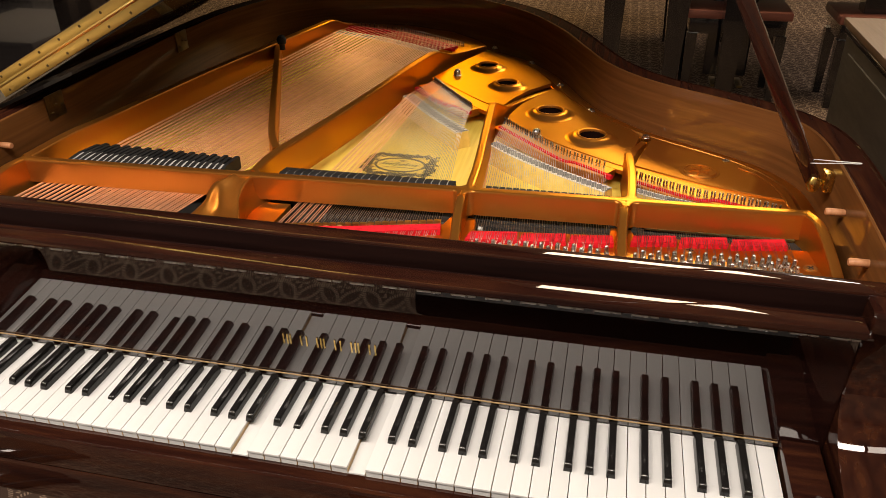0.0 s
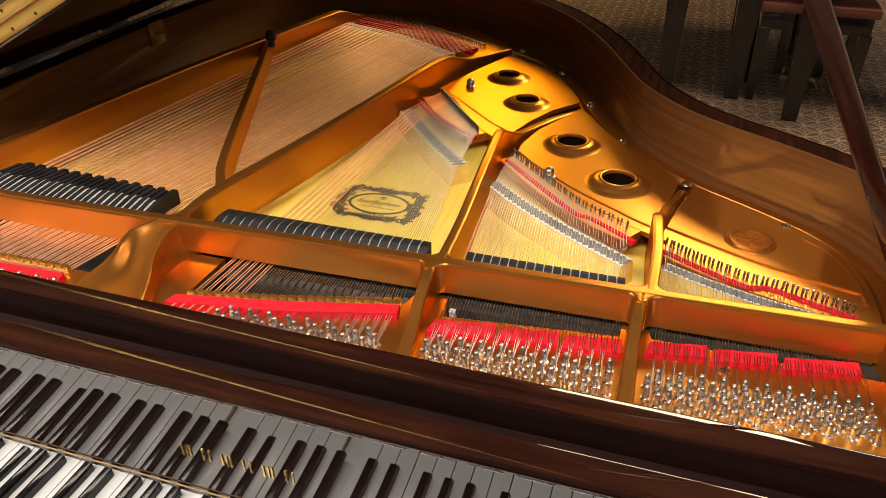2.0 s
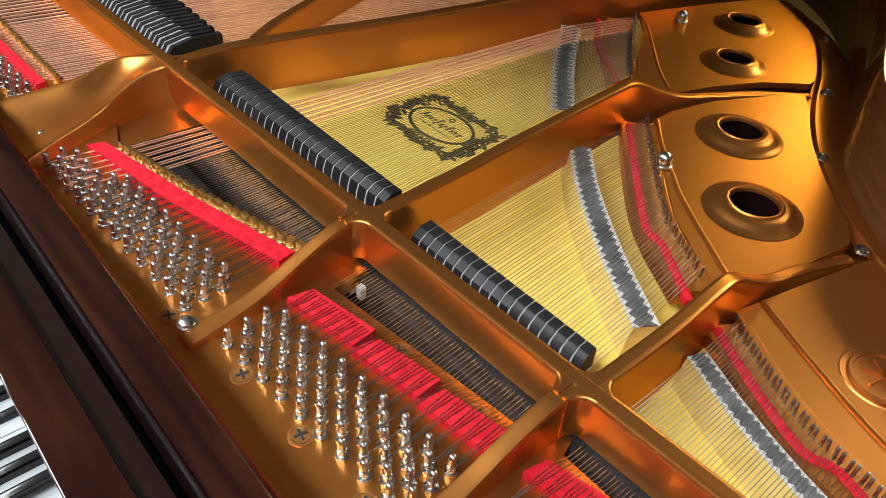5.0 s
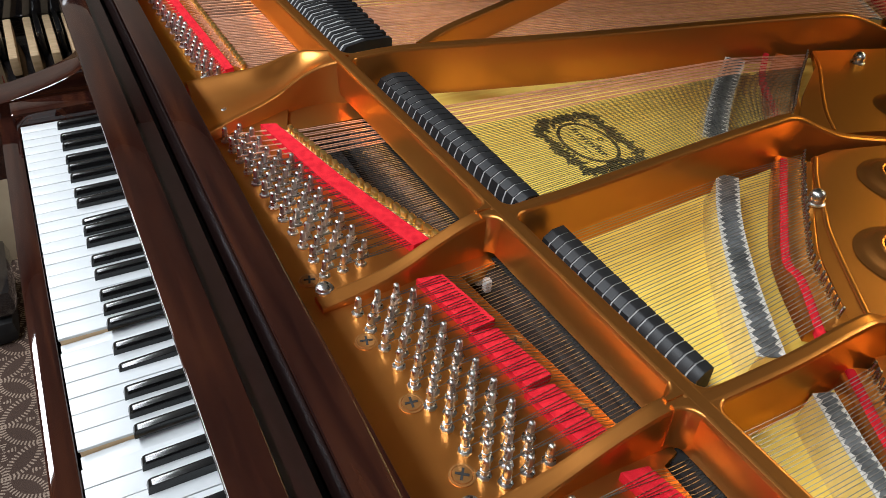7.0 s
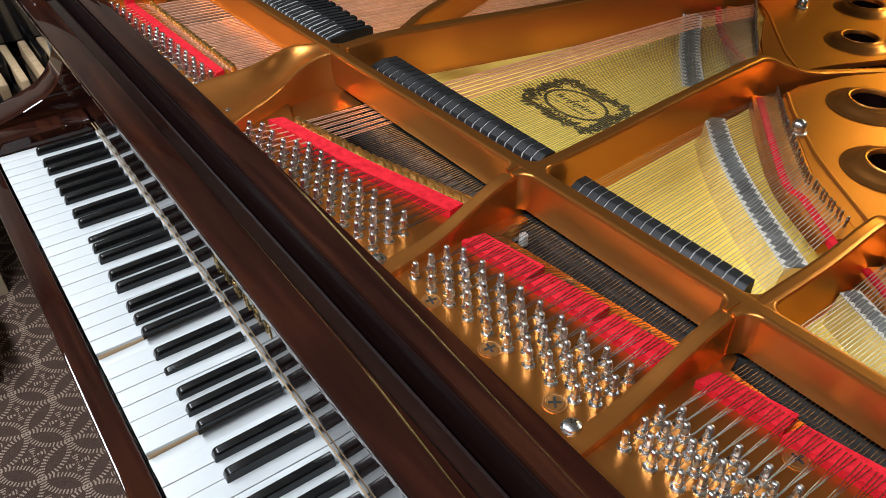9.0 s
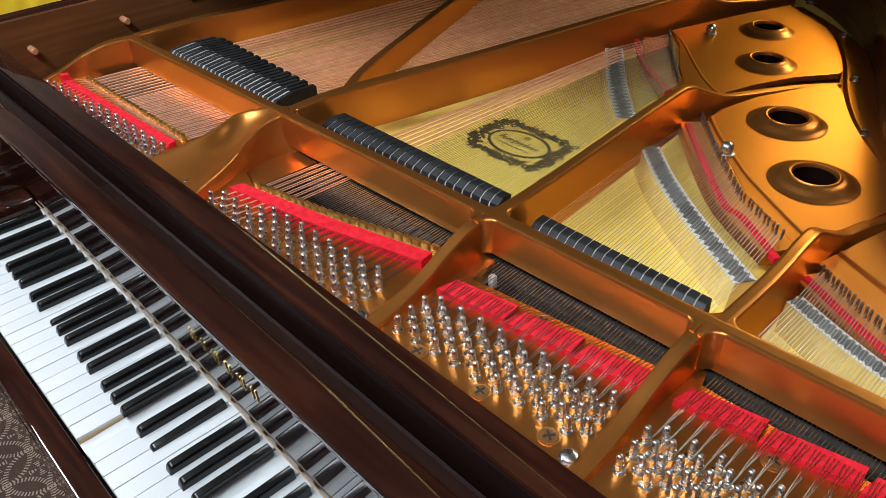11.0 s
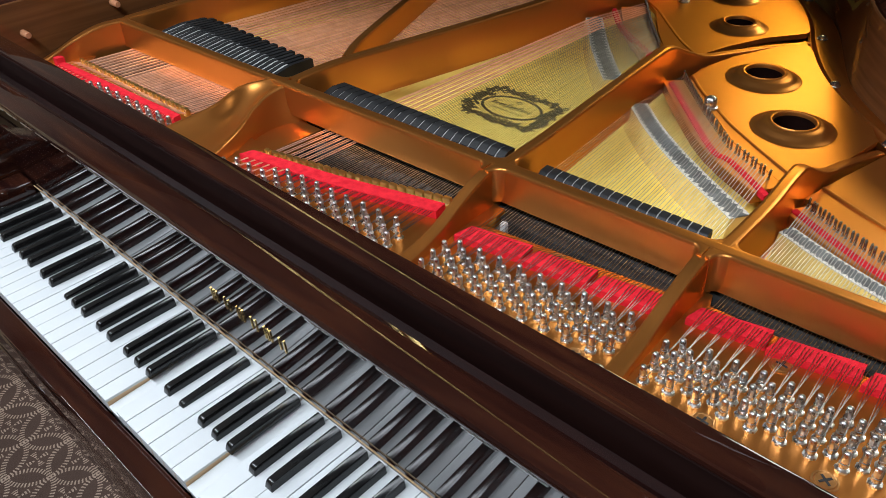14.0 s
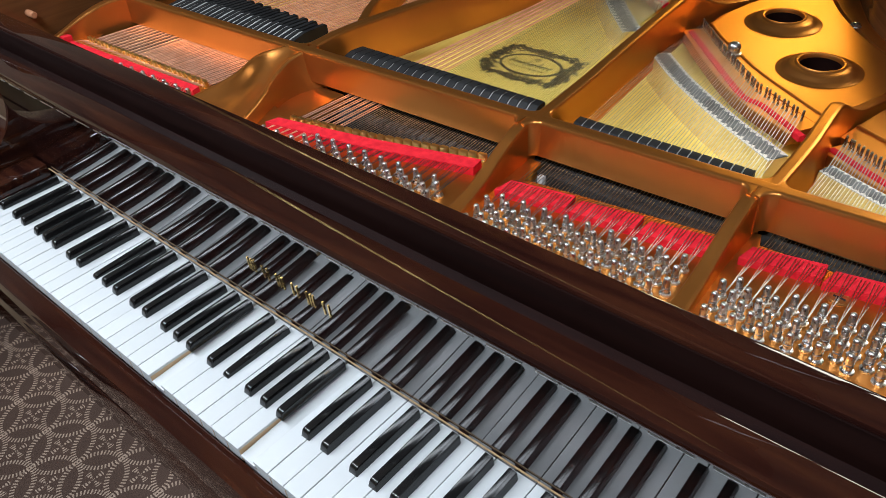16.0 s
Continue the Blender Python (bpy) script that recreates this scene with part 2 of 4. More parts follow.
def smooth_path(pts, steps=6):
    """A Catmull-Rom curve through the points."""
    pts = [Vector(p) for p in pts]
    ext = [pts[0] * 2 - pts[1]] + pts + [pts[-1] * 2 - pts[-2]]
    out = []
    for i in range(1, len(ext) - 2):
        p0, p1, p2, p3 = ext[i - 1:i + 3]
        for k in range(steps):
            t = k / steps
            out.append(0.5 * (2 * p1 + (p2 - p0) * t + (2 * p0 - 5 * p1 + 4 * p2 - p3) * t * t + (3 * p1 - p0 - 3 * p2 + p3) * t ** 3))
    return out + [pts[-1]]


def rib(bm, pts, low, steps=6, r=0.0036, flare=0.0015):
    """A rounded cast rib along points (x, y, top z, half width) down to the height low."""
    path = smooth_path([Vector((p[0], p[1], p[2], p[3])) for p in pts], steps)
    rings = []
    for i, p in enumerate(path):
        a, b = path[max(i - 1, 0)], path[min(i + 1, len(path) - 1)]
        d = Vector((b.x - a.x, b.y - a.y)).normalized()
        side = Vector((-d.y, d.x))
        w, z = p.w, p.z
        rr = min(r, w * 0.7)
        foot, neck = min(low + 0.010, z - rr * 1.6), z - rr * 1.25
        prof = [(-w - flare, low), (-w - flare * 0.3, low + (foot - low) * 0.35), (-w, foot), (-w, neck), (-w, z - rr), (-w + rr * 0.3, z - rr * 0.3), (-w + rr, z), (-w + rr * 1.25, z), (w - rr * 1.25, z), (w - rr, z), (w - rr * 0.3, z - rr * 0.3),
                (w, z - rr), (w, neck), (w, foot), (w + flare * 0.3, low + (foot - low) * 0.35), (w + flare, low)]
        rings.append([(p.x + side.x * s, p.y + side.y * s, h) for s, h in prof])
    return loft(bm, rings)


def tube(bm, pts, radius, seg=6):
    """A round wire along the points; one radius, or one for each point."""
    pts = [Vector(p) for p in pts]
    rings = []
    for i, p in enumerate(pts):
        d = (pts[min(i + 1, len(pts) - 1)] - pts[max(i - 1, 0)]).normalized()
        q, r = d.to_track_quat("Z", "Y"), radius[i] if isinstance(radius, (list, tuple)) else radius
        rings.append([p + q @ Vector((r * math.cos(math.tau * k / seg), r * math.sin(math.tau * k / seg), 0)) for k in range(seg)])
    return loft(bm, rings)


def lathe(bm, prof, seg=16, at=(0, 0, 0), caps=True):
    """Turns a profile of (radius, z)."""
    return loft(bm, [[(at[0] + r * math.cos(math.tau * k / seg), at[1] + r * math.sin(math.tau * k / seg), at[2] + z) for k in range(seg)] for r, z in prof], True, caps)


def mix(a, b, t):
    return tuple(p + (q - p) * t for p, q in zip(a, b))


def along(pts, t):
    """The place at the share t of a polyline's length."""
    pts = [Vector(p) for p in pts]
    lens = [(b - a).length for a, b in zip(pts, pts[1:])]
    d = t * sum(lens)
    for a, b, k in zip(pts, pts[1:], lens):
        if d <= k or b is pts[-1]:
            return a + (b - a) * (d / k)
        d -= k


# ---- room ----
def carpet_material():
    m = material("patterned_carpet", (0.1, 0.06, 0.04), 0.95, 0, 0, 0.1)
    b = m.node_tree.nodes["Principled BSDF"]
    geo = node(m, "ShaderNodeNewGeometry")
    sep = node(m, "ShaderNodeSeparateXYZ")
    rot = node(m, "ShaderNodeMapping", Rotation=(0, 0, radians(45)))
    join(m, geo.outputs["Position"], rot.inputs["Vector"])
    join(m, rot.outputs[0], sep.inputs[0])

    def op(kind, a, b2=None, c=None):
        n = node(m, "ShaderNodeMath")
        n.operation = kind
        for i, v in enumerate((a, b2, c)):
            if v is None:
                continue
            if isinstance(v, (int, float)):
                n.inputs[i].default_value = v
            else:
                join(m, v, n.inputs[i])
        return n.outputs[0]
    s = 0.100
    u, v = op("ADD", op("DIVIDE", sep.outputs[0], s), 0.875), op("ADD", op("DIVIDE", sep.outputs[1], s), 0.027)
    fu, fv = op("FRACT", u), op("FRACT", v)
    line = None
    for cx, cy in ((0, 0), (1, 0), (0, 1), (1, 1)):
        dx, dy = op("SUBTRACT", fu, cx), op("SUBTRACT", fv, cy)
        d = op("SQRT", op("ADD", op("MULTIPLY", dx, dx), op("MULTIPLY", dy, dy)))
        near = op("ABSOLUTE", op("SUBTRACT", d, 0.70))
        ring = op("LESS_THAN", near, 0.055)
        dash = op("GREATER_THAN", op("SINE", op("MULTIPLY", op("ARCTAN2", dy, dx), 58.0)), 0.15)
        hit = op("MULTIPLY", ring, dash)
        star = op("MULTIPLY", op("GREATER_THAN", op("ABSOLUTE", op("SINE", op("MULTIPLY", op("ARCTAN2", dy, dx), 2.0))), 0.82), op("LESS_THAN", d, 0.23))
        hit = op("MAXIMUM", hit, op("MULTIPLY", star, op("GREATER_THAN", op("SINE", op("MULTIPLY", d, 90.0)), -0.2)))
        line = hit if line is None else op("MAXIMUM", line, hit)
    fine = node(m, "ShaderNodeTexNoise", Scale=420.0, Detail=2.0)
    broad = node(m, "ShaderNodeTexNoise", Scale=2.2, Detail=3.0)
    for n in (fine, broad):
        join(m, geo.outputs["Position"], n.inputs["Vector"])
    mixed = node(m, "ShaderNodeMix")
    mixed.data_type = "RGBA"
    mixed.inputs["A"].default_value, mixed.inputs["B"].default_value = (0.062, 0.04, 0.031, 1), (0.31, 0.235, 0.18, 1)
    join(m, op("MULTIPLY", line, op("ADD", 0.45, op("MULTIPLY", fine.outputs["Fac"], 0.8))), mixed.inputs["Factor"])
    hsv = node(m, "ShaderNodeHueSaturation")
    join(m, mixed.outputs["Result"], hsv.inputs["Color"])
    join(m, op("ADD", op("MULTIPLY", fine.outputs["Fac"], 0.9), op("MULTIPLY", broad.outputs["Fac"], 1.0)), hsv.inputs["Value"])
    join(m, hsv.outputs[0], b.inputs["Base Color"])
    bp = node(m, "ShaderNodeBump", Strength=0.7, Distance=0.003)
    join(m, fine.outputs["Fac"], bp.inputs["Height"])
    join(m, bp.outputs[0], b.inputs["Normal"])
    return m


CARPET = carpet_material()
X0, X1, Y0, Y1 = -3.6, 4.2, -3.2, 6.6
tagged(part("floor", box(bmesh.new(), X0 - 0.1, X1 + 0.1, Y0 - 0.1, Y1 + 0.1, -0.05, 0.0), CARPET, label="brown carpet with a pale dashed petal pattern"), category="carpet", kind="structure")
tagged(part("ceiling", box(bmesh.new(), X0 - 0.1, X1 + 0.1, Y0 - 0.1, Y1 + 0.1, CEILING, CEILING + 0.1), CEIL, label="pale tiled showroom ceiling"), category="ceiling", kind="structure")
for wall_name, (a, b, c, d) in (("wall_west", (X0 - 0.12, X0, Y0, Y1)), ("wall_east", (X1, X1 + 0.12, Y0, Y1)),
                                ("wall_south", (X0 - 0.12, X1 + 0.12, Y0 - 0.12, Y0)), ("wall_north", (X0 - 0.12, X1 + 0.12, Y1, Y1 + 0.12))):
    tagged(part(wall_name, box(bmesh.new(), a, b, c, d, 0.0, CEILING), LIGHT_WALL if wall_name == "wall_north" else WALL, label="plain beige painted showroom wall"), category="wall", kind="structure")

GLOW = bpy.data.materials.new("lit_diffuser")
GLOW.use_nodes = True
GLOW.node_tree.nodes["Principled BSDF"].inputs["Emission Color"].default_value = (1, 0.95, 0.86, 1)
GLOW.node_tree.nodes["Principled BSDF"].inputs["Emission Strength"].default_value = 0.8
WHITE_METAL = material("white_enamel", (0.75, 0.75, 0.73), 0.4)
for lx, ly, ll, lw, watts, tint in LIGHTS:
    # housings for all lamps, the added back ones too; none is in view
    panel = thing("ceiling_light", "unseen white ceiling light with a lit diffuser", "ceiling light", "lights on the ceiling", (lx, ly, CEILING))
    part("housing", box(bmesh.new(), -ll / 2 - 0.03, ll / 2 + 0.03, -lw / 2 - 0.03, lw / 2 + 0.03, -0.05, 0.0, 0.004), WHITE_METAL, panel)
    part("diffuser", box(bmesh.new(), -ll / 2, ll / 2, -lw / 2, lw / 2, -0.062, -0.05, 0.003), GLOW, panel, "glowing white diffuser")

# ---- grand piano: case ----
ZK, ZP, ZW, ZSB = 0.7175, 0.888, 0.890, 0.852
piano = thing("grand_piano", "polished mahogany grand piano with its lid propped open", "grand piano")
INNER = smooth_path([(0.695, 0.191), (0.698, 0.40), (0.692, 0.58), (0.66, 0.668), (0.60, 0.722), (0.53, 0.77), (0.46, 0.815), (0.395, 0.872), (0.335, 0.955),
                     (0.288, 1.06), (0.225, 1.205), (0.125, 1.365), (-0.01, 1.49), (-0.20, 1.575), (-0.42, 1.575), (-0.58, 1.48), (-0.665, 1.30), (-0.69, 1.05), (-0.69, 0.60), (-0.69, 0.191)], 4)
ZR = 0.988


def offset_path(path, d):
    out = []
    for i, p in enumerate(path):
        a, b = path[max(i - 1, 0)], path[min(i + 1, len(path) - 1)]
        t = (b - a).normalized()
        out.append(Vector((p.x + t.y * d, p.y - t.x * d)))
    return out


def wall_rings(inner, d, z0, z1, r=0.004):
    outer = offset_path(inner, d)
    return [[(*p, z0), (*p, z1 - r), (*p.lerp(q, r / d), z1), (*q.lerp(p, r / d), z1), (*q, z1 - r), (*q, z0)] for p, q in zip(inner, outer)]


part("rim_veneer", loft(bmesh.new(), wall_rings(INNER, 0.005, 0.60, ZR, 0.0015)), RIM_WOOD, piano, "golden-brown veneer inside the curved rim")
part("rim", loft(bmesh.new(), wall_rings(offset_path(INNER, 0.0053), 0.0417, 0.60, ZR - 0.002)), MAHOGANY_RIM, piano, "dark polished curved rim")
part("outer_rim", loft(bmesh.new(), wall_rings(offset_path(INNER, 0.047), 0.006, 0.58, ZR - 0.003)), MAHOGANY_RIM, piano, "dark polished outer rim")
# arms beside the keyboard
for s in (-1, 1):
    prof = smooth_path([(-0.075, 0.60), (-0.078, 0.69), (-0.06, 0.726), (0.0, 0.738), (0.046, 0.749), (0.072, 0.757), (0.102, 0.770), (0.128, 0.795), (0.141, 0.824), (0.1445, 0.855), (0.143, 0.886), (0.136, 0.91), (0.124, 0.932)], 5)
    ring = [(p.x, p.y) for p in prof] + [(0.124, 0.954), (0.1255, 0.9575), (0.129, 0.9592), (0.19, 0.9592), (0.19, 0.60)]
    inset = [(y + 0.0022 if y < 0.15 else y, z - 0.0016 if z > 0.94 else z) for y, z in ring]
    bm = loft(bmesh.new(), [[(s * x, y, z) for y, z in rr] for x, rr in ((0.668, inset), (0.6702, ring), (0.738, ring), (0.7402, inset))])
    part("arm", bm, MAHOGANY_Y, piano, "curved polished mahogany arm")
    bm = box(bmesh.new(), min(s * 0.614, s * 0.662), max(s * 0.614, s * 0.662), -0.008, 0.146, 0.66, 0.738, 0.004)
    part("key_block", bm, MAHOGANY, piano)
part("key_slip", box(bmesh.new(), -0.676, 0.676, -0.030, -0.0030, 0.655, 0.7105, 0.003), MAHOGANY, piano)
part("key_bed", box(bmesh.new(), -0.745, 0.745, -0.030, 0.24, 0.585, 0.654, 0.006), MAHOGANY, piano)
# fallboard with its folded lip, the stretcher behind
ring = [(0.1478, 0.7215), (0.1400, 0.905), (0.1385, 0.922), (0.1330, 0.931), (0.1045, 0.934), (0.105, 0.9362), (0.150, 0.9362), (0.152, 0.905), (0.160, 0.7215)]
fallboard = part("fallboard", loft(bmesh.new(), [[(x, y, z) for y, z in ring] for x in (-0.667, 0.667)]), MIRROR_MAHOGANY, piano, "glossy dark mahogany fallboard, opened upright", 20)
bm = bmesh.new()
box(bm, -0.66, 0.66, 0.0995, 0.1315, 0.9365, 0.9475, 0.0026)
part("folded_lip", bm, MAHOGANY, fallboard, "polished mahogany folded lip")
for i in range(30):
    hx = -0.64 + i * 0.0435
    part("hinge_knuckle", box(bmesh.new(), hx, hx + 0.032, 0.1005, 0.1040, 0.9335, 0.9360, 0.0008), NICKEL, fallboard, "nickel hinge knuckle") if i == 0 else again(knuckle0, fallboard, pose(i * 0.0435, 0, 0))
    if i == 0:
        knuckle0 = bpy.data.objects["hinge_knuckle"]
part("stretcher", box(bmesh.new(), -0.6945, 0.6945, 0.1605, 0.1895, 0.86, 0.9625, 0.0030), MAHOGANY, piano, "polished mahogany stretcher rail")
# thin dark strip paints the shade on the mahogany stretcher's front
part("stretcher_front", box(bmesh.new(), -0.69, 0.69, 0.1580, 0.1602, 0.9155, 0.9590, 0.0008), SHADE_BROWN, piano, "nearly black strip, shade painted on the stretcher's front")
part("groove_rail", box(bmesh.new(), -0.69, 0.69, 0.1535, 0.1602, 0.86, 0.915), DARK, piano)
part("edge_felt", box(bmesh.new(), -0.68, 0.68, 0.1975, 0.2005, 0.87, 0.922, 0.001), RED_FELT, piano, "thin red felt strip")
part("key_felt", box(bmesh.new(), -0.612, 0.612, 0.1443, 0.1460, 0.7303, 0.7321, 0.0005), NAME_STRIP, piano, "thin brownish brass strip above the key ends")

# ---- keys ----
W = 0.0235
LETTERS = "CDEFGAB"
OFFSET = {"C": -0.00235, "D": 0.00235, "F": -0.00336, "G": 0.0, "A": 0.00336}


def white_key():
    bm = bmesh.new()
    g = 0.0005
    box(bm, g, W - g, 0.0, 0.155, ZK - 0.004, ZK, 0.0007)
    box(bm, g + 0.0004, W - g - 0.0004, 0.0012, 0.155, ZK - 0.021, ZK - 0.0038)
    return bm


PRESSED_WHITE, PRESSED_BLACK = {22: 2.3, 29: 2.3}, {12: 2.0, 24: 2.0}


def pressed(m, degrees):
    """The pose m, tipped down at the front about the key's pivot."""
    pivot = Matrix.Translation((0, 0.24, ZK))
    return pivot @ Matrix.Rotation(radians(degrees), 4, "X") @ pivot.inverted() @ m


k0 = part("white_key", white_key(), IVORY, piano)
k0.data.materials.append(KEY_WOOD)
for face in k0.data.polygons:
    if face.center.z < ZK - 0.006 and abs(face.normal.x) > 0.5:
        face.material_index = 1
k0.matrix_basis = pose(-26 * W, 0, 0)
for i in range(1, 52):
    again(k0, piano, pressed(pose((i - 26) * W, 0, random.uniform(-0.0004, 0.0002)), PRESSED_WHITE.get(i, 0)))
bm = bmesh.new()
hw = 0.0058
loft(bm, [[(-hw, y, ZK + 0.0003), (hw, y, ZK + 0.0003), (ht + 0.0004, y, zt - 0.0016), (ht, y, zt - 0.0006), (ht - 0.0011, y, zt), (-ht + 0.0011, y, zt), (-ht, y, zt - 0.0006), (-ht - 0.0004, y, zt - 0.0016)]
          for y, zt, ht in ((0.0, ZK + 0.0024, 0.0052), (0.0014, ZK + 0.0076, 0.0047), (0.003, ZK + 0.0104, 0.0044), (0.0055, ZK + 0.0115, 0.0043), (0.0915, ZK + 0.0124, 0.0045))])
b0 = None
for i in range(52):
    letter = LETTERS[(i + 5) % 7]
    if letter in OFFSET and i < 51:
        m = pressed(pose((i - 25) * W + OFFSET[letter], 0.051, random.uniform(-0.0006, 0.0002)), PRESSED_BLACK.get(i, 0))
        if b0 is None:
            b0 = part("black_key", bm, EBONY, piano)
            b0.matrix_basis = m
        else:
            again(b0, piano, m)
# brass marks on the fallboard, plain strokes
for i in range(6):
    bm = bmesh.new()
    for dx in ((-0.005, 0.0035) if i % 2 else (-0.006, 0.0, 0.0045)):
        box(bm, dx, dx + 0.0022, -0.0009, 0.0, -0.009, 0.009)
    ob = part("brass_mark", bm, BRASS, fallboard, "plain brass inlay stroke")
    ob.matrix_basis = pose(-0.064 + i * 0.0256, 0.1444, 0.797, 2.5)

# ---- iron plate ----
FRONT = lambda x: 0.388 + 0.034 * x
# pin field with the slots cut away behind the felts
pin_poly = [(-0.684, 0.197), (0.684, 0.197), (0.684, 0.384), (0.63, 0.385), (0.41, 0.384), (0.405, 0.40), (0.375, 0.40), (0.375, 0.377), (0.17, 0.352), (0.165, 0.39), (0.125, 0.39),
            (0.118, 0.362), (-0.02, 0.326), (-0.160, 0.298), (-0.198, 0.312), (-0.212, 0.37), (-0.255, 0.37), (-0.286, 0.302), (-0.62, 0.294), (-0.66, 0.34), (-0.684, 0.34)]
iron = part("iron_plate", prism(bmesh.new(), pin_poly, 0.874, ZP), GOLD, piano, "gold-bronze painted cast iron plate")


def cast(name, pts, low, *rest):
    part(name, rib(bmesh.new(), pts, low, *rest), GOLD, iron)


cast("front_lip", [(-0.69, 0.206, ZP + 0.003, 0.006), (0.69, 0.206, ZP + 0.003, 0.006)], 0.876, 2, 0.004)
cast("cross_strut", [(x, FRONT(x) + 0.0085, 0.935, 0.0085) for x in (-0.64, -0.4, -0.2, 0.0, 0.2, 0.4, 0.55, 0.655)], 0.893, 4, 0.0036, 0.001)
# arms from the strut to the pin field
cast("plate_arm", [(-0.635, 0.385, 0.935, 0.009), (-0.645, 0.34, 0.934, 0.00855), (-0.652, 0.3, 0.924, 0.00765), (-0.666, 0.265, 0.906, 0.0072), (-0.677, 0.235, 0.893, 0.00765)], 0.875)
def scoop_arm():
    """The broad arm: two ridges with a hollow between them."""
    rows = [(0.208, -0.264, 0.912, -0.160, 0.899), (0.222, -0.262, 0.914, -0.166, 0.9015), (0.25, -0.258, 0.9175, -0.177, 0.9045), (0.27, -0.254, 0.920, -0.185, 0.906), (0.29, -0.251, 0.923, -0.194, 0.908),
            (0.31, -0.252, 0.926, -0.204, 0.911), (0.33, -0.257, 0.929, -0.212, 0.917), (0.35, -0.257, 0.932, -0.216, 0.924), (0.37, -0.246, 0.934, -0.215, 0.930), (0.394, -0.236, 0.935, -0.208, 0.9348)]
    dense = smooth_path([Vector(r) for r in rows], 5)
    rings = []
    for y, lx, lz, rx, rz in dense:
        fade = min(1.0, max(0.0, 0.396 - y) / 0.05)
        low = rz - 0.0045 * fade
        h = lz - low
        ring = [(lx - 0.006, 0.874), (lx - 0.0045, lz - 0.012), (lx - 0.004, lz - 0.003), (lx - 0.0025, lz - 0.0008), (lx, lz)]
        ring += [(lx + (rx - lx) * u, lz - h * d) for u, d in ((0.05, 0.02), (0.09, 0.12), (0.14, 0.34), (0.2, 0.58), (0.27, 0.78), (0.35, 0.92), (0.44, 0.99), (0.56, 1.0), (0.7, 0.97))]
        ring += [(lx + (rx - lx) * u, low + (rz - low) * d) for u, d in ((0.83, 0.35), (0.92, 0.75), (0.97, 0.97))]
        ring += [(rx, rz), (rx + 0.0022, rz - 0.0009), (rx + 0.003, rz - 0.003), (rx + 0.005, rz - (rz - 0.876) * 0.5), (rx + 0.010 + max(0.0, y - 0.29) * 0.12, 0.8765), (rx + 0.010 + max(0.0, y - 0.29) * 0.12, 0.874)]
        rings.append([(x, y, z) for x, z in ring])
    part("plate_arm", loft(bmesh.new(), rings), GOLD, iron, "broad scooped arm of the plate", 50)


scoop_arm()
part("web", prism(bmesh.new(), [(-0.205, 0.295), (-0.160, 0.295), (-0.152, 0.312), (-0.150, 0.389), (-0.205, 0.389)], 0.868, 0.8835), GOLD, iron)
cast("plate_arm", [(0.143, 0.4, 0.9345, 0.0072), (0.144, 0.37, 0.931, 0.0072), (0.146, 0.335, 0.919, 0.0072), (0.15, 0.3, 0.907, 0.00765), (0.152, 0.265, 0.899, 0.00855), (0.153, 0.222, 0.893, 0.01035)], 0.872)
cast("plate_arm", [(0.392, 0.408, 0.9345, 0.0072), (0.391, 0.378, 0.931, 0.0072), (0.391, 0.34, 0.919, 0.0072), (0.392, 0.305, 0.907, 0.00765), (0.393, 0.27, 0.899, 0.00855), (0.393, 0.222, 0.893, 0.01035)], 0.872)
cast("plate_arm", [(0.652, 0.42, 0.935, 0.0081), (0.664, 0.385, 0.934, 0.0081), (0.671, 0.33, 0.92, 0.0081), (0.676, 0.28, 0.903, 0.0081), (0.679, 0.22, 0.893, 0.0081)], 0.872)
# long ribs
cast("long_rib", [(-0.215, 0.4, 0.935, 0.0081), (-0.212, 0.47, 0.937, 0.00855), (-0.189, 0.58, 0.938, 0.009), (-0.162, 0.71, 0.938, 0.00855), (-0.124, 0.93, 0.938, 0.0081), (-0.096, 1.08, 0.938, 0.0081),
         (-0.082, 1.15, 0.935, 0.0081), (-0.073, 1.195, 0.922, 0.0081), (-0.062, 1.235, 0.908, 0.0081), (-0.04, 1.29, 0.901, 0.00765), (0.002, 1.365, 0.897, 0.0072)], 0.872)
cast("long_rib", [(-0.217, 0.5, 0.936, 0.00765), (-0.252, 0.56, 0.937, 0.0072), (-0.312, 0.7, 0.937, 0.0072), (-0.402, 0.92, 0.937, 0.0072), (-0.477, 1.1, 0.937, 0.0072), (-0.512, 1.185, 0.93, 0.0072)], 0.899)
cast("long_rib", [(0.151, 0.405, 0.935, 0.0072), (0.147, 0.5, 0.937, 0.0072), (0.136, 0.63, 0.938, 0.0072), (0.124, 0.77, 0.937, 0.0072), (0.122, 0.815, 0.933, 0.0072), (0.13, 0.855, 0.915, 0.00765),
         (0.138, 0.895, 0.899, 0.00765), (0.154, 0.955, 0.889, 0.00765), (0.18, 1.02, 0.883, 0.0072), (0.22, 1.085, 0.879, 0.0068)], 0.872)
cast("long_rib", [(0.401, 0.415, 0.935, 0.0072), (0.401, 0.5, 0.937, 0.0072), (0.396, 0.575, 0.937, 0.0072), (0.395, 0.605, 0.932, 0.0072), (0.398, 0.64, 0.913, 0.0072), (0.402, 0.675, 0.898, 0.0072),
         (0.41, 0.73, 0.888, 0.0072), (0.426, 0.79, 0.88, 0.0068)], 0.872)
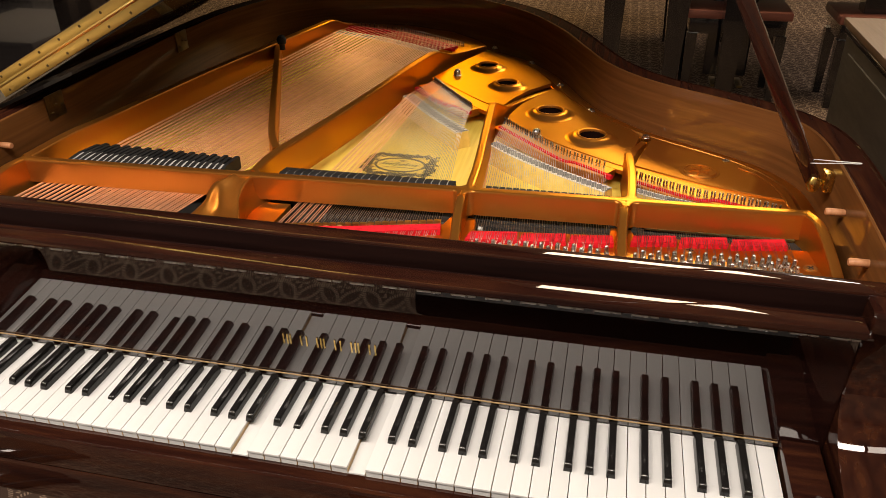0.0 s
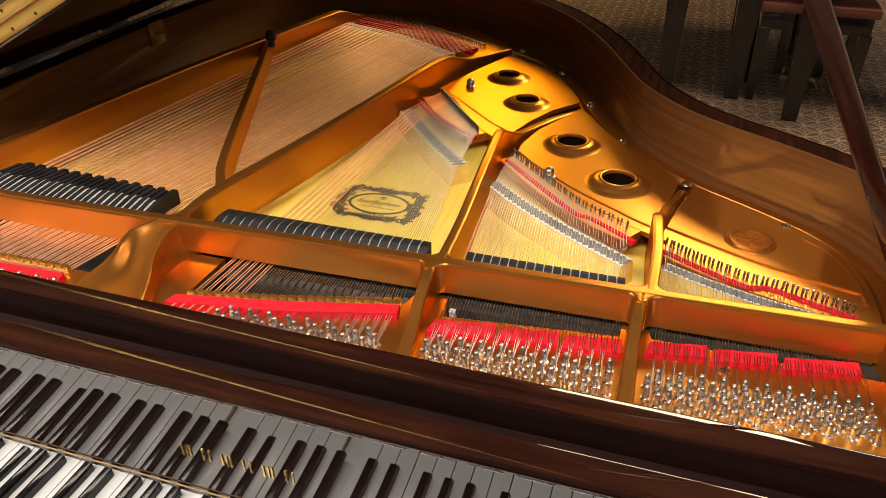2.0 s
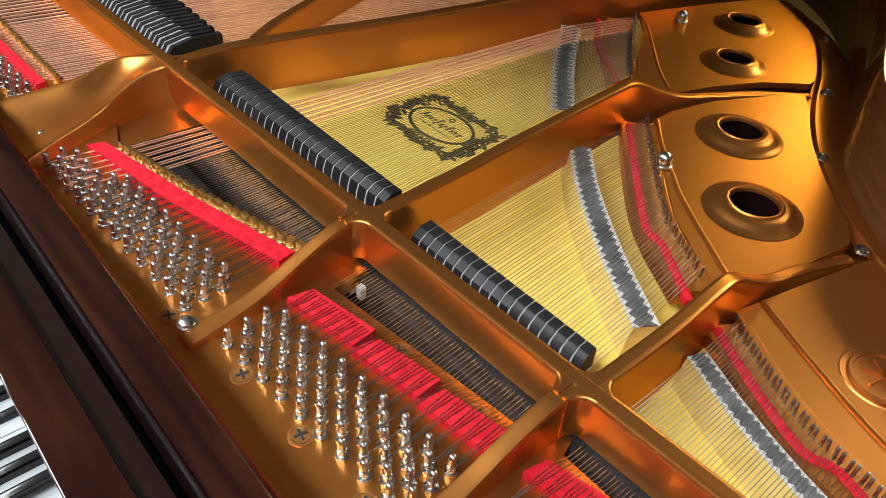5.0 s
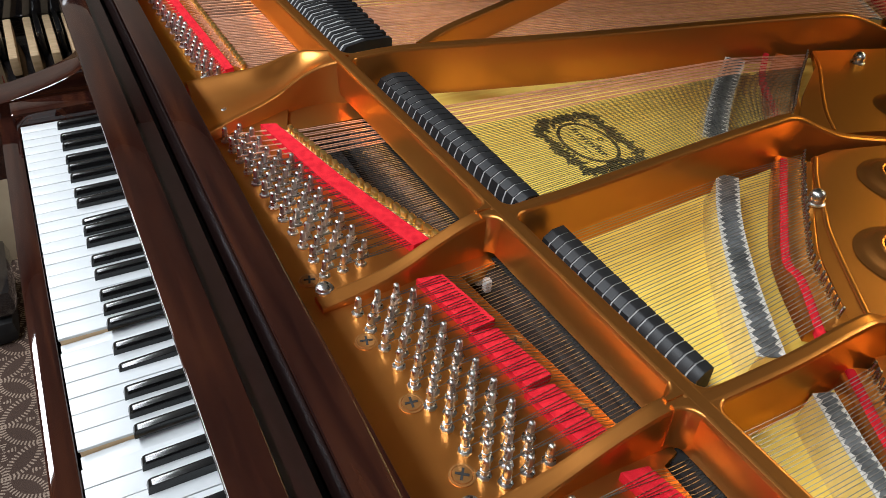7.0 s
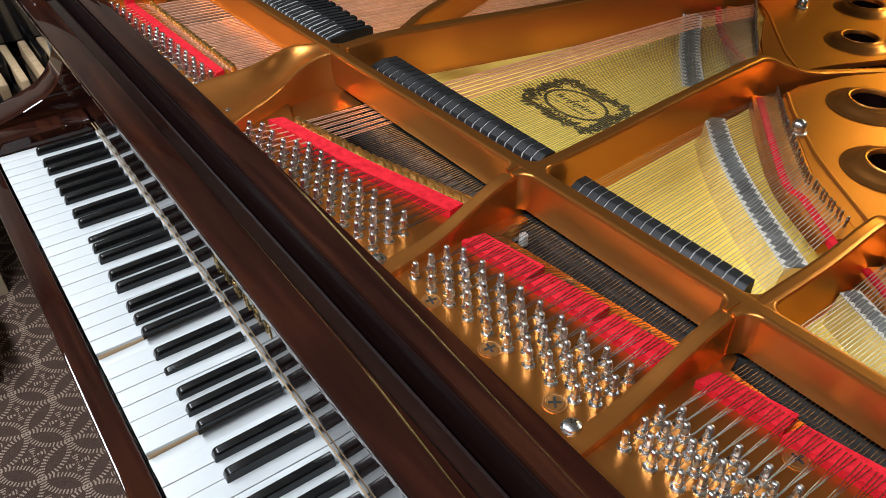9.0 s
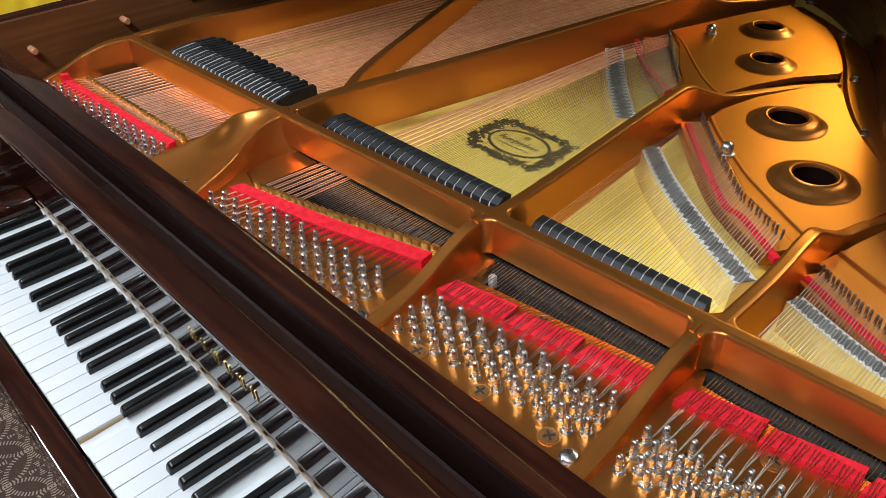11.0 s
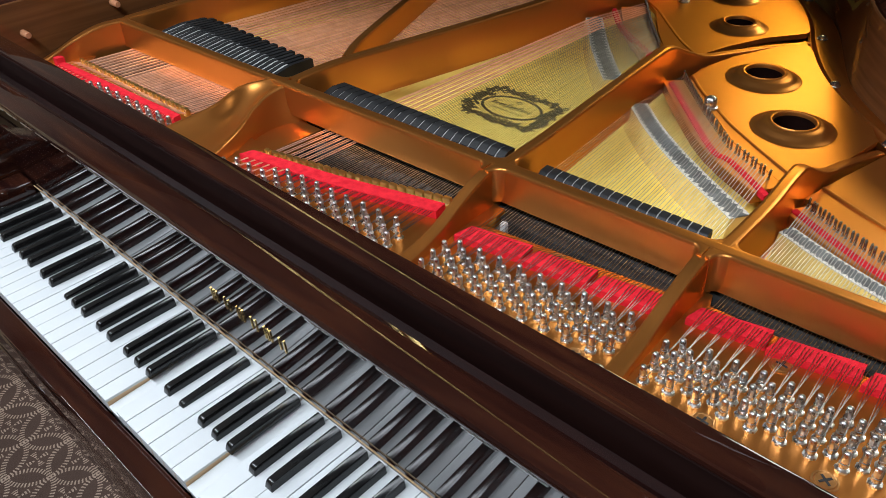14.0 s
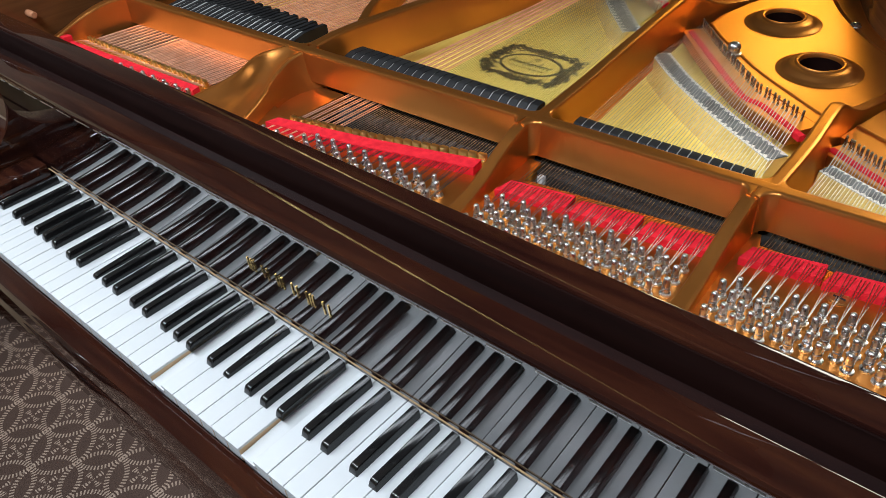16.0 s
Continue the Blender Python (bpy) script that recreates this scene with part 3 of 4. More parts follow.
# rounded webs where ribs and arms meet the strut
def web(x, side, back, r=0.013):
    y = FRONT(x) + (0.0165 if back else 0.0005)
    s = 1 if back else -1
    rings = []
    for rr, z in ((r, 0.893), (r, 0.9315), (r + 0.0004, 0.9328), (r + 0.0013, 0.9341), (r + 0.0026, 0.9347), (r + 0.0036, 0.9348)):
        arc = [(x + side * (r - rr * math.cos(a)), y + s * (r - rr * math.sin(a)), z) for a in (math.pi / 2 * k / 8 for k in range(9))]
        rings.append([(x - side * 0.005, y - s * 0.005, z), (x - side * 0.005, y + s * r, z)] + arc + [(x + side * r, y - s * 0.005, z)])
    part("web", loft(bmesh.new(), rings), GOLD, iron)


for x in (0.143, 0.393):
    for side in (-1, 1):
        web(x + side * 0.0068, side, False)
        web(x + 0.008 + side * 0.0068, side, True)
web(-0.2072, 1, True)
web(-0.2232, -1, True)
# left flange
cast("side_rib", [(-0.640, 0.385, 0.935, 0.010), (-0.634, 0.50, 0.936, 0.010), (-0.612, 0.60, 0.937, 0.010), (-0.565, 0.88, 0.938, 0.010), (-0.522, 1.09, 0.938, 0.010), (-0.468, 1.33, 0.938, 0.012),
         (-0.450, 1.42, 0.935, 0.012), (-0.435, 1.475, 0.915, 0.012), (-0.41, 1.525, 0.902, 0.012)], 0.872)

HOLES = [(0.046, 1.193), (0.114, 1.060), (0.232, 0.890), (0.326, 0.767)]


def circle(cx, cy, r, n=28):
    return [(cx + r * math.cos(math.tau * k / n), cy + r * math.sin(math.tau * k / n)) for k in range(n)]


OUT = [tuple(p) for p in smooth_path([(0.012, 1.345), (0.116, 1.268), (0.185, 1.165), (0.235, 1.055), (0.285, 0.965), (0.34, 0.893), (0.40, 0.832), (0.46, 0.786), (0.53, 0.742), (0.60, 0.69), (0.645, 0.63), (0.664, 0.56), (0.668, 0.42)], 4)]
def out_between(y0, y1):
    return [p for p in OUT if y1 <= p[1] <= y0]


field_a = [(-0.075, 1.09), (-0.03, 1.045), (0.02, 0.965), (0.063, 0.909), (0.112, 0.866), (0.122, 0.915), (0.140, 0.974), (0.170, 1.041), (0.212, 1.096)] + list(reversed(out_between(1.4, 1.10))) + [(-0.03, 1.235)]
field_b = [(0.149, 0.838), (0.21, 0.765), (0.285, 0.688), (0.362, 0.637), (0.396, 0.619), (0.401, 0.69), (0.418, 0.798)] + list(reversed(out_between(1.05, 0.825))) + [(0.222, 1.062), (0.196, 1.012), (0.164, 0.942), (0.147, 0.87)]
field_c = [(0.402, 0.618), (0.46, 0.585), (0.515, 0.556), (0.56, 0.548), (0.615, 0.523), (0.64, 0.512), (0.640, 0.440), (0.668, 0.42)] + list(reversed(out_between(0.80, 0.43))) + [(0.438, 0.775), (0.418, 0.69)]
field_d = [(-0.455, 1.465), (-0.39, 1.452), (-0.26, 1.418), (-0.13, 1.335), (-0.045, 1.27), (0.012, 1.365), (-0.02, 1.415), (-0.11, 1.495), (-0.26, 1.55), (-0.42, 1.55)]
for field, top, cut in ((field_a, ZP, HOLES[:2]), (field_b, ZP - 0.0006, HOLES[2:]), (field_c, ZP - 0.0012, ()), (field_d, ZP + 0.008, ())):
    part("hitch_panel", prism(bmesh.new(), field, 0.880, top, [circle(*h, 0.0262 if h[1] < 1 else 0.0238) for h in cut]), GOLD, iron, "smooth gold hitch-pin panel", 25)
# sloping rim flange under the bolts
inn, outp = [Vector(p) for p in OUT], offset_path([Vector(p) for p in OUT], -0.052)
bm = loft(bmesh.new(), [[(*a, 0.866), (*a, 0.876), (*a.lerp(b, 0.08), 0.8755), (*a.lerp(b, 0.16), 0.884), (*a.lerp(b, 0.5), 0.883), (*b, 0.868), (*b, 0.858)] for a, b in zip(inn, [p for p in outp])])
part("plate_flange", bm, GOLD, iron)
# raised creases that set off the hitch-pin margins
for path in ([(-0.066, 1.083), (-0.03, 1.053), (0.021, 0.999), (0.073, 0.946), (0.112, 0.915)], [(0.150, 0.838), (0.186, 0.798), (0.233, 0.755), (0.271, 0.722), (0.361, 0.660), (0.396, 0.640)],
             [(0.410, 0.650), (0.467, 0.621), (0.533, 0.591), (0.600, 0.569), (0.650, 0.556)], [(0.592, 0.676), (0.618, 0.652), (0.636, 0.62), (0.650, 0.575), (0.653, 0.53)]):
    part("crease", rib(bmesh.new(), [(x, y, ZP + 0.0013, 0.0026) for x, y in path], ZP - 0.003, 4, 0.0018, 0.002), GOLD, iron)
# hole collars, and dark sleeves that paint the shade down the holes
bm = lathe(bmesh.new(), [(0.0255, 0.001), (0.0255, 0.0085), (0.0265, 0.0105), (0.0285, 0.0108), (0.0298, 0.0092), (0.0315, 0.0086), (0.035, 0.0082), (0.039, 0.0064), (0.0425, 0.0035), (0.0465, 0.0012), (0.052, 0.0001)], 40, caps=False)
ring0 = part("hole_collar", bm, GOLD, iron)
hole_shade0 = part("hole_liner", lathe(bmesh.new(), [(0.0253, -0.030), (0.0253, 0.0052), (0.0247, 0.0052), (0.0247, -0.030)], 32, caps=False), SHADE_BROWN, iron, "dark sleeve, shade painted inside a plate hole")
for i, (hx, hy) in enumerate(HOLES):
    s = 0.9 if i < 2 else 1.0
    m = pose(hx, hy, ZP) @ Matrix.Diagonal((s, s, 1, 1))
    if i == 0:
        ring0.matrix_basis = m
        hole_shade0.matrix_basis = m
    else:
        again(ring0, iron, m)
        again(hole_shade0, iron, m)
# round badge with a plain star
bm = lathe(bmesh.new(), [(0.0001, 0.0015), (0.024, 0.0015), (0.0245, 0.003), (0.0275, 0.003), (0.029, 0.0), (0.034, 0.0008), (0.036, -0.001)], 40)
for k in range(3):
    c, s = math.cos(k * math.pi / 3 + 0.3), math.sin(k * math.pi / 3 + 0.3)
    loft(bm, [[(c * d - s * e, s * d + c * e, z) for d, e, z in ((a, -0.0016, 0.001), (a, 0.0016, 0.001), (a, 0.001, 0.0036), (a, -0.001, 0.0036))] for a in (-0.019, 0.019)])
part("badge", bm, GOLD, iron, "round raised badge with crossed bars").matrix_basis = pose(0.522, 0.648, ZP - 0.001)


def bolt_mesh(r=0.0085):
    bm = lathe(bmesh.new(), [(r * 1.25, 0.0), (r * 1.25, 0.0012), (r, 0.0016), (r * 0.98, 0.0045), (r * 0.6, 0.0062), (0.0002, 0.0066)], 18)
    return bm


bolt0 = None
for x, y in ((0.236, 1.098), (0.316, 0.934), (0.430, 0.802), (0.572, 0.706), (0.147, 1.266), (0.03, 1.39), (0.140, 0.232), (-0.204, 0.238), (0.382, 0.242), (-0.664, 0.225)):
    z = 0.884 if y > 0.5 else 0.8935
    if bolt0 is None:
        bolt0 = part("bolt", bolt_mesh(), NICKEL, iron, "bright nickel bolt")
        bolt0.matrix_basis = pose(x, y, z) @ Matrix.Diagonal((0.78, 0.78, 0.9, 1))
    else:
        again(bolt0, iron, pose(x, y, z) @ Matrix.Diagonal((0.78, 0.78, 0.9, 1)))
# countersunk cross-head screws
bm = lathe(bmesh.new(), [(0.0115, 0.0), (0.0115, 0.0008), (0.0098, 0.0010), (0.0092, 0.0004), (0.0085, 0.0014), (0.0005, 0.0018)], 20)
screw0 = None
for x, y in ((0.209, 0.242), (0.283, 0.247), (0.355, 0.251), (0.47, 0.255), (0.56, 0.262), (0.652, 0.335), (0.262, 0.352), (0.345, 0.359), (0.49, 0.352), (0.118, 0.226)):
    m = pose(x, y, ZP, 0, 0, random.uniform(0, 90)) @ Matrix.Diagonal((0.84, 0.84, 1, 1))
    if screw0 is None:
        screw0 = part("plate_screw", bm, SCREW_METAL, iron, "flat copper-coloured cross-head screw")
        screw0.matrix_basis = m
        cb = bmesh.new()
        box(cb, -0.006, 0.006, -0.0011, 0.0011, 0.0012, 0.0021)
        box(cb, -0.0011, 0.0011, -0.006, 0.006, 0.0012, 0.00205)
        cross0 = part("screw_slot", cb, DARK, iron)
        cross0.matrix_basis = m
    else:
        again(screw0, iron, m)
        again(cross0, iron, m)
# round knobs that hold the plate
bm = lathe(bmesh.new(), [(0.0135, 0.0), (0.0135, 0.0018), (0.0105, 0.003), (0.0098, 0.006), (0.0108, 0.0075), (0.0108, 0.012), (0.0085, 0.0165), (0.0045, 0.019), (0.0002, 0.0197)], 20)
nut0 = part("nose_bolt", bm, NICKEL, iron, "domed nickel nose bolt")
nut0.matrix_basis = pose(0.218, 0.758, ZP) @ Matrix.Diagonal((0.78, 0.78, 0.85, 1))
again(nut0, iron, pose(-0.018, 1.12, ZP) @ Matrix.Diagonal((0.78, 0.78, 0.85, 1)))

# ---- soundboard and bridges ----
sb = [(p.x, p.y) for p in INNER if p.y > 0.44] + [(-0.69, 0.43), (0.69, 0.43)]
board = part("soundboard", prism(bmesh.new(), sb, ZSB - 0.01, ZSB), SPRUCE, piano, "varnished yellow spruce soundboard")
board.matrix_basis = Matrix()


def bridge(name, path, width, tones, low=ZSB, top=ZW - 0.0012):
    """A maple bridge with a saw-toothed graphite top."""
    pts = smooth_path(path, 8)
    n = tones * (2 if width > 0.028 else 3)
    c = [along(pts, i / n) for i in range(n + 1)]
    bm = bmesh.new()
    side = [Vector((-(c[min(i + 1, n)] - c[max(i - 1, 0)]).y, (c[min(i + 1, n)] - c[max(i - 1, 0)]).x)).normalized() for i in range(n + 1)]
    h = width / 2
    hi, lo = (0.86, 0.26) if width > 0.028 else (0.8, 0.45)
    loft(bm, [[(*(p - s * (h + 0.004)), low), (*(p - s * h), top - 0.006), (*(p - s * h * 0.8), top - 0.001), (*(p + s * h * 0.8), top - 0.001), (*(p + s * h), top - 0.006), (*(p + s * (h + 0.004)), low)] for p, s in zip(c, side)])
    ob = part(name, bm, MAPLE, piano, "maple bridge with white notched edges")
    bm = loft(bmesh.new(), [[(*(p - s * h * 0.96), top - 0.0016), (*(p - s * h * 0.96), top - 0.0006), (*(p + s * h * 0.96), top - 0.0006), (*(p + s * h * 0.96), top - 0.0016)] for p, s in zip(c, side)])
    part("notch_edge", bm, PALE, ob, "pale notched maple edge", smooth=False)
    bm = bmesh.new()
    rings = []
    for i, (p, s) in enumerate(zip(c, side)):
        a, b = (hi, lo) if i % 2 else (lo, hi)
        rings.append([(*(p - s * h * a), top - 0.001), (*(p - s * h * a), top), (*(p + s * h * b), top), (*(p + s * h * b), top - 0.001)])
    loft(bm, rings)
    part("graphite_top", bm, GRAPHITE, ob, "dark graphited saw-tooth strip", smooth=False)
    return ob


BRIDGE_A = [(-0.098, 0.955), (-0.012, 0.845), (0.069, 0.755)]
BRIDGE_B = [(0.139, 0.708), (0.20, 0.652), (0.28, 0.592), (0.366, 0.537)]
BRIDGE_C = [(0.412, 0.545), (0.47, 0.520), (0.54, 0.497), (0.635, 0.476)]
BRIDGE_D = [(-0.435, 1.415), (-0.27, 1.355), (-0.105, 1.255)]
bridge("bridge", BRIDGE_A, 0.030, 23)
bridge("bridge", BRIDGE_B, 0.026, 18)
bridge("bridge", BRIDGE_C, 0.020, 21)
bridge("bridge", BRIDGE_D, 0.034, 26, top=0.9045)

# ---- strings, pins, felts, dampers ----
PIN = lathe(bmesh.new(), [(0.0048, -0.002), (0.0055, 0.0), (0.0055, 0.0014), (0.0032, 0.0018), (0.0032, 0.0034), (0.0037, 0.0038), (0.0037, 0.0072), (0.0030, 0.0076), (0.0030, 0.012), (0.0029, 0.0158), (0.0024, 0.0170), (0.0014, 0.0178), (0.0003, 0.0180)], 8)
HITCH = lathe(bmesh.new(), [(0.0016, -0.002), (0.0015, 0.0115), (0.0010, 0.0125)], 8)
AGRAFFE = box(lathe(bmesh.new(), [(0.0054, -0.006), (0.0054, 0.001), (0.004, 0.002)], 8), -0.0054, 0.0054, -0.0030, 0.0030, 0.0, 0.0095, 0.0018)
firsts = {}


def repeat(name, bm, mat, m, label=""):
    if name not in firsts:
        firsts[name] = part(name, bm, mat, piano, label)
        firsts[name].matrix_basis = m
    else:
        again(firsts[name], piano, m)


def wire(pts, r, mat, seg=5):
    part("string", tube(bmesh.new(), pts, r, seg), mat, piano)


def section(tones, per_note, agr, brg, hitch, pins_at, r, mat, pitch, agraffes=False, rows=0.0185, zb=ZW, slant=-0.001):
    """One section of strings: from the pins over the felt to the bridge and the hitch pins."""
    for i in range(tones):
        k = per_note(i)
        t = (i + 0.5) / tones
        for j in range(k):
            u = t + (j - (k - 1) / 2) * pitch / tones
            a, b, h = along(agr, u), along(brg, u), along(hitch, u)
            p = along(pins_at, t)
            px, py = p.x + (j - (k - 1) / 2) * slant, p.y + j * rows + (i % 2) * rows * 0.5
            repeat("tuning_pin", PIN, NICKEL, pose(px, py, ZP, -4, 0, random.uniform(0, 90)), "nickel tuning pin with a wire coil")
            rr, mm = (r(i), mat(i))
            f = a + (a - b).normalized() * 0.016
            wire([(px + 0.003, py, ZP + 0.008), (*f, ZW + 0.007), (*a, ZW), (*b, zb), (*b.lerp(h, 0.08), zb + 0.0004), (*h, max(ZW + 0.003, zb - 0.003))], [min(rr, 0.00056), min(rr, 0.00056), rr, rr, min(rr, 0.0005), min(rr, 0.0005)], mm)
            if j == 0 or k > 1:
                repeat("hitch_pin", HITCH, PIN_STEEL, pose(h.x, h.y, ZP if zb == ZW else ZP + 0.008, random.uniform(-4, 4), random.uniform(-4, 4), 0)) if (j != 1 or k == 2) else None
        if agraffes:
            a = along(agr, t)
            d = along(brg, t) - a
            repeat("agraffe", AGRAFFE, HINGE_BRASS, pose(a.x, a.y, ZP + 0.0005, 0, 0, math.degrees(math.atan2(d.y, d.x)) - 90), "small brass string guide")


AGR_D, HITCH_D = [(-0.628, 0.286), (-0.318, 0.294)], [(-0.40, 1.515), (-0.25, 1.475), (-0.045, 1.345)]
AGR_A, HITCH_A = [(-0.143, 0.294), (-0.02, 0.320), (0.116, 0.358)], [(-0.062, 1.062), (0.0, 0.975), (0.062, 0.895)]
AGR_B, HITCH_B = [(0.166, 0.345), (0.376, 0.378)], [(0.143, 0.822), (0.21, 0.748), (0.285, 0.672), (0.358, 0.628)]
AGR_C, HITCH_C = [(0.412, 0.384), (0.632, 0.402)], [(0.410, 0.600), (0.46, 0.570), (0.515, 0.543), (0.56, 0.535), (0.638, 0.508)]
section(26, lambda i: 1 if i < 10 else 2, AGR_D, BRIDGE_D, HITCH_D, [(-0.640, 0.229), (-0.30, 0.241)], lambda i: 0.0019 if i < 10 else 0.0013, lambda i: COPPER, 0.45, True, 0.0105, 0.906)
section(23, lambda i: 2 if i < 6 else 3, AGR_A, BRIDGE_A, HITCH_A, [(-0.156, 0.222), (0.122, 0.241)], lambda i: 0.00085 if i < 6 else 0.00045, lambda i: COPPER if i < 6 else STEEL, 0.36, True, 0.0178)
section(18, lambda i: 3, AGR_B, BRIDGE_B, HITCH_B, [(0.168, 0.248), (0.378, 0.266)], lambda i: 0.00038, lambda i: STEEL, 0.30)
section(21, lambda i: 3, AGR_C, BRIDGE_C, HITCH_C, [(0.407, 0.262), (0.634, 0.288)], lambda i: 0.00036, lambda i: STEEL, 0.30)


def felt(poly, z0=ZP - 0.001, z1=ZP + 0.0081):
    part("felt_strip", prism(bmesh.new(), poly, z0, z1), RED_FELT, piano, "bright red felt strip under the strings")


felt([(-0.640, 0.250), (-0.31, 0.266), (-0.313, 0.2775), (-0.636, 0.262)], z1=ZP + 0.0103)
felt([(-0.644, 0.251), (-0.632, 0.2515), (-0.629, 0.263), (-0.641, 0.2625)], z1=ZP + 0.0185)
felt([(-0.155, 0.265), (-0.017, 0.290), (0.121, 0.327), (0.118, 0.345), (-0.019, 0.309), (-0.150, 0.282)], z1=ZP + 0.0103)
for a, b, lift in ((0.163, 0.240, 0.0), (0.242, 0.312, -0.004), (0.314, 0.381, -0.008)):
    y = lambda x: 0.309 + (x - 0.16) * 0.17 + lift
    felt([(a, y(a)), (b, y(b)), (b - 0.003, y(b) + 0.024), (a + 0.004, y(a) + 0.024)])
for a, b, lift in ((0.405, 0.472, 0.0), (0.474, 0.545, -0.005), (0.547, 0.628, -0.010)):
    y = lambda x: 0.347 + (x - 0.405) * 0.19 + lift
    felt([(a, y(a)), (b, y(b)), (b - 0.002, y(b) + 0.021), (a + 0.004, y(a) + 0.021)])
# narrow back felts before the hitch pins
for path in ([(-0.093, 1.012), (-0.03, 0.94), (0.062, 0.872)], [(0.139, 0.797), (0.215, 0.715), (0.278, 0.650), (0.304, 0.641), (0.37, 0.594)], [(0.404, 0.585), (0.46, 0.553), (0.516, 0.527), (0.543, 0.532), (0.59, 0.514), (0.640, 0.496)],
             ):
    part("back_felt", rib(bmesh.new(), [(x, y, ZW - 0.0004, 0.0042) for x, y in path], ZP - 0.006, 3, 0.002, 0.0), RED_FELT, piano, "narrow red felt cord")
for dy, half in ((-0.013, 0.006), (0.012, 0.009)):
    part("back_felt", rib(bmesh.new(), [(x, y + dy, 0.9035, half) for x, y in ((-0.420, 1.474), (-0.26, 1.428), (-0.066, 1.312))], ZP, 3, 0.002, 0.0), RED_FELT, piano, "broad red felt strip behind the bass bridge")
# felt-covered plate ledges under the back felts
for path in ([(-0.075, 1.045), (-0.01, 0.955), (0.063, 0.885)], [(0.142, 0.812), (0.21, 0.735), (0.282, 0.664), (0.365, 0.612)], [(0.407, 0.598), (0.46, 0.566), (0.52, 0.54), (0.64, 0.505)]):
    cast("hitch_ledge", [(x, y, ZP - 0.001, 0.022) for x, y in path], 0.872, 3, 0.002, 0.0)


def dampers(tones, front, back, top, fill=0.92, felt_to=0.96, ragged=0.0):
    for i in range(tones):
        t0, t1 = (i + 1 - fill) / tones, (i + fill) / tones
        f0, f1, b0_, b1 = mix(*front, t0), mix(*front, t1), mix(*back, t0), mix(*back, t1)
        jag = 1 + ragged * (0.5 if i % 2 else -0.3)
        b0_, b1 = mix(f0, b0_, jag), mix(f1, b1, jag)
        bm = bmesh.new()
        q = lambda f, b, s, z: (f[0] + (b[0] - f[0]) * s, f[1] + (b[1] - f[1]) * s, z)
        loft(bm, [[q(f, b, 0, ZW + 0.004), q(f, b, 0.02, ZW + 0.010), q(f, b, 0.12, top - 0.006), q(f, b, 0.42, top - 0.001), q(f, b, 0.5, top), q(f, b, 0.97, top), q(f, b, 1, top - 0.002), q(f, b, 1, ZW + 0.003)] for f, b in ((f0, b0_), (f1, b1))])
        ob = part("damper", bm, DAMPER_BLACK, piano, "black damper head")
        t2 = (i + 2 - fill) / tones
        g0, g1, h0, h1 = f1, mix(*front, min(t2, 1)), b1, mix(*back, min(t2, 1))
        bm = bmesh.new()
        loft(bm, [[q(f, b, 0.0, ZW + 0.002), q(f, b, 0.02, ZW + 0.009), q(f, b, 0.12, top - 0.0072), q(f, b, 0.42, top - 0.0022), q(f, b, 0.5, top - 0.0012), q(f, b, max(felt_to, 0.52), top - 0.0014), q(f, b, max(felt_to, 0.52), ZW + 0.002)] for f, b in ((g0, h0), (g1, h1))])
        part("damper_felt", bm, DAMPER_FELT, ob, "pale felt edge") if i < tones - 1 else bm.free()


dampers(26, ((-0.602, 0.410), (-0.290, 0.417)), ((-0.580, 0.497), (-0.285, 0.487)), 0.917, 0.80, 0.55, 0.12)
dampers(23, ((-0.194, 0.427), (0.118, 0.443)), ((-0.186, 0.466), (0.118, 0.467)), 0.915)
dampers(18, ((0.170, 0.434), (0.372, 0.441)), ((0.168, 0.461), (0.370, 0.461)), 0.914)
part("felt_strip", prism(bmesh.new(), [(0.425, 0.414), (0.645, 0.417), (0.645, 0.428), (0.425, 0.425)], ZP - 0.006, ZP - 0.002), CREAM_FELT, piano, "narrow cream felt strip at the foot of the strut")
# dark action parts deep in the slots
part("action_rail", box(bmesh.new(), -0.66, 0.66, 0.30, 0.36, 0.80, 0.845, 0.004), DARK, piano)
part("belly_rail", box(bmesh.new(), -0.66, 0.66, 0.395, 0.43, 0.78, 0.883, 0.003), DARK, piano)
# covers added to keep the slots dark and hide the soundboard below
part("hammer_rail", box(bmesh.new(), 0.16, 0.378, 0.380, 0.394, 0.850, 0.882, 0.004), DARK, piano, "black cover added in the slot under the strings")
part("hammer_rail", box(bmesh.new(), 0.408, 0.64, 0.392, 0.402, 0.850, 0.884, 0.003), DARK, piano, "black cover added in the slot under the strings")
part("hammer_rail", box(bmesh.new(), -0.14, 0.12, 0.365, 0.388, 0.845, 0.872, 0.006), DARK, piano, "black cover added in the slot under the strings")
bm = box(bmesh.new(), 0.158, 0.166, 0.372, 0.392, 0.866, 0.882, 0.002)
box(bm, 0.170, 0.178, 0.374, 0.394, 0.866, 0.880, 0.002)
part("hammer_felt", bm, WHITE_FELT, piano, "white hammer felt in the slot")
LEVER_FELT = vary(material("grey_lever_felt", (0.07, 0.07, 0.07), 0.9, 0, 0, 0.1), [(0.045, 0.045, 0.045), (0.1, 0.1, 0.1)], freq=90, bump=0.4, per_object=0.25)
lever0 = part("damper_lever", box(bmesh.new(), 0.0, 0.0078, 0.366, 0.381, 0.864, 0.878, 0.002), LEVER_FELT, piano, "grey felt-topped damper lever")
lever0.matrix_basis = pose(-0.088, 0.0, 0.0)
for i in range(1, 19):
    again(lever0, piano, pose(-0.088 + i * 0.0108, i * 0.0004, random.uniform(-0.001, 0.001)))
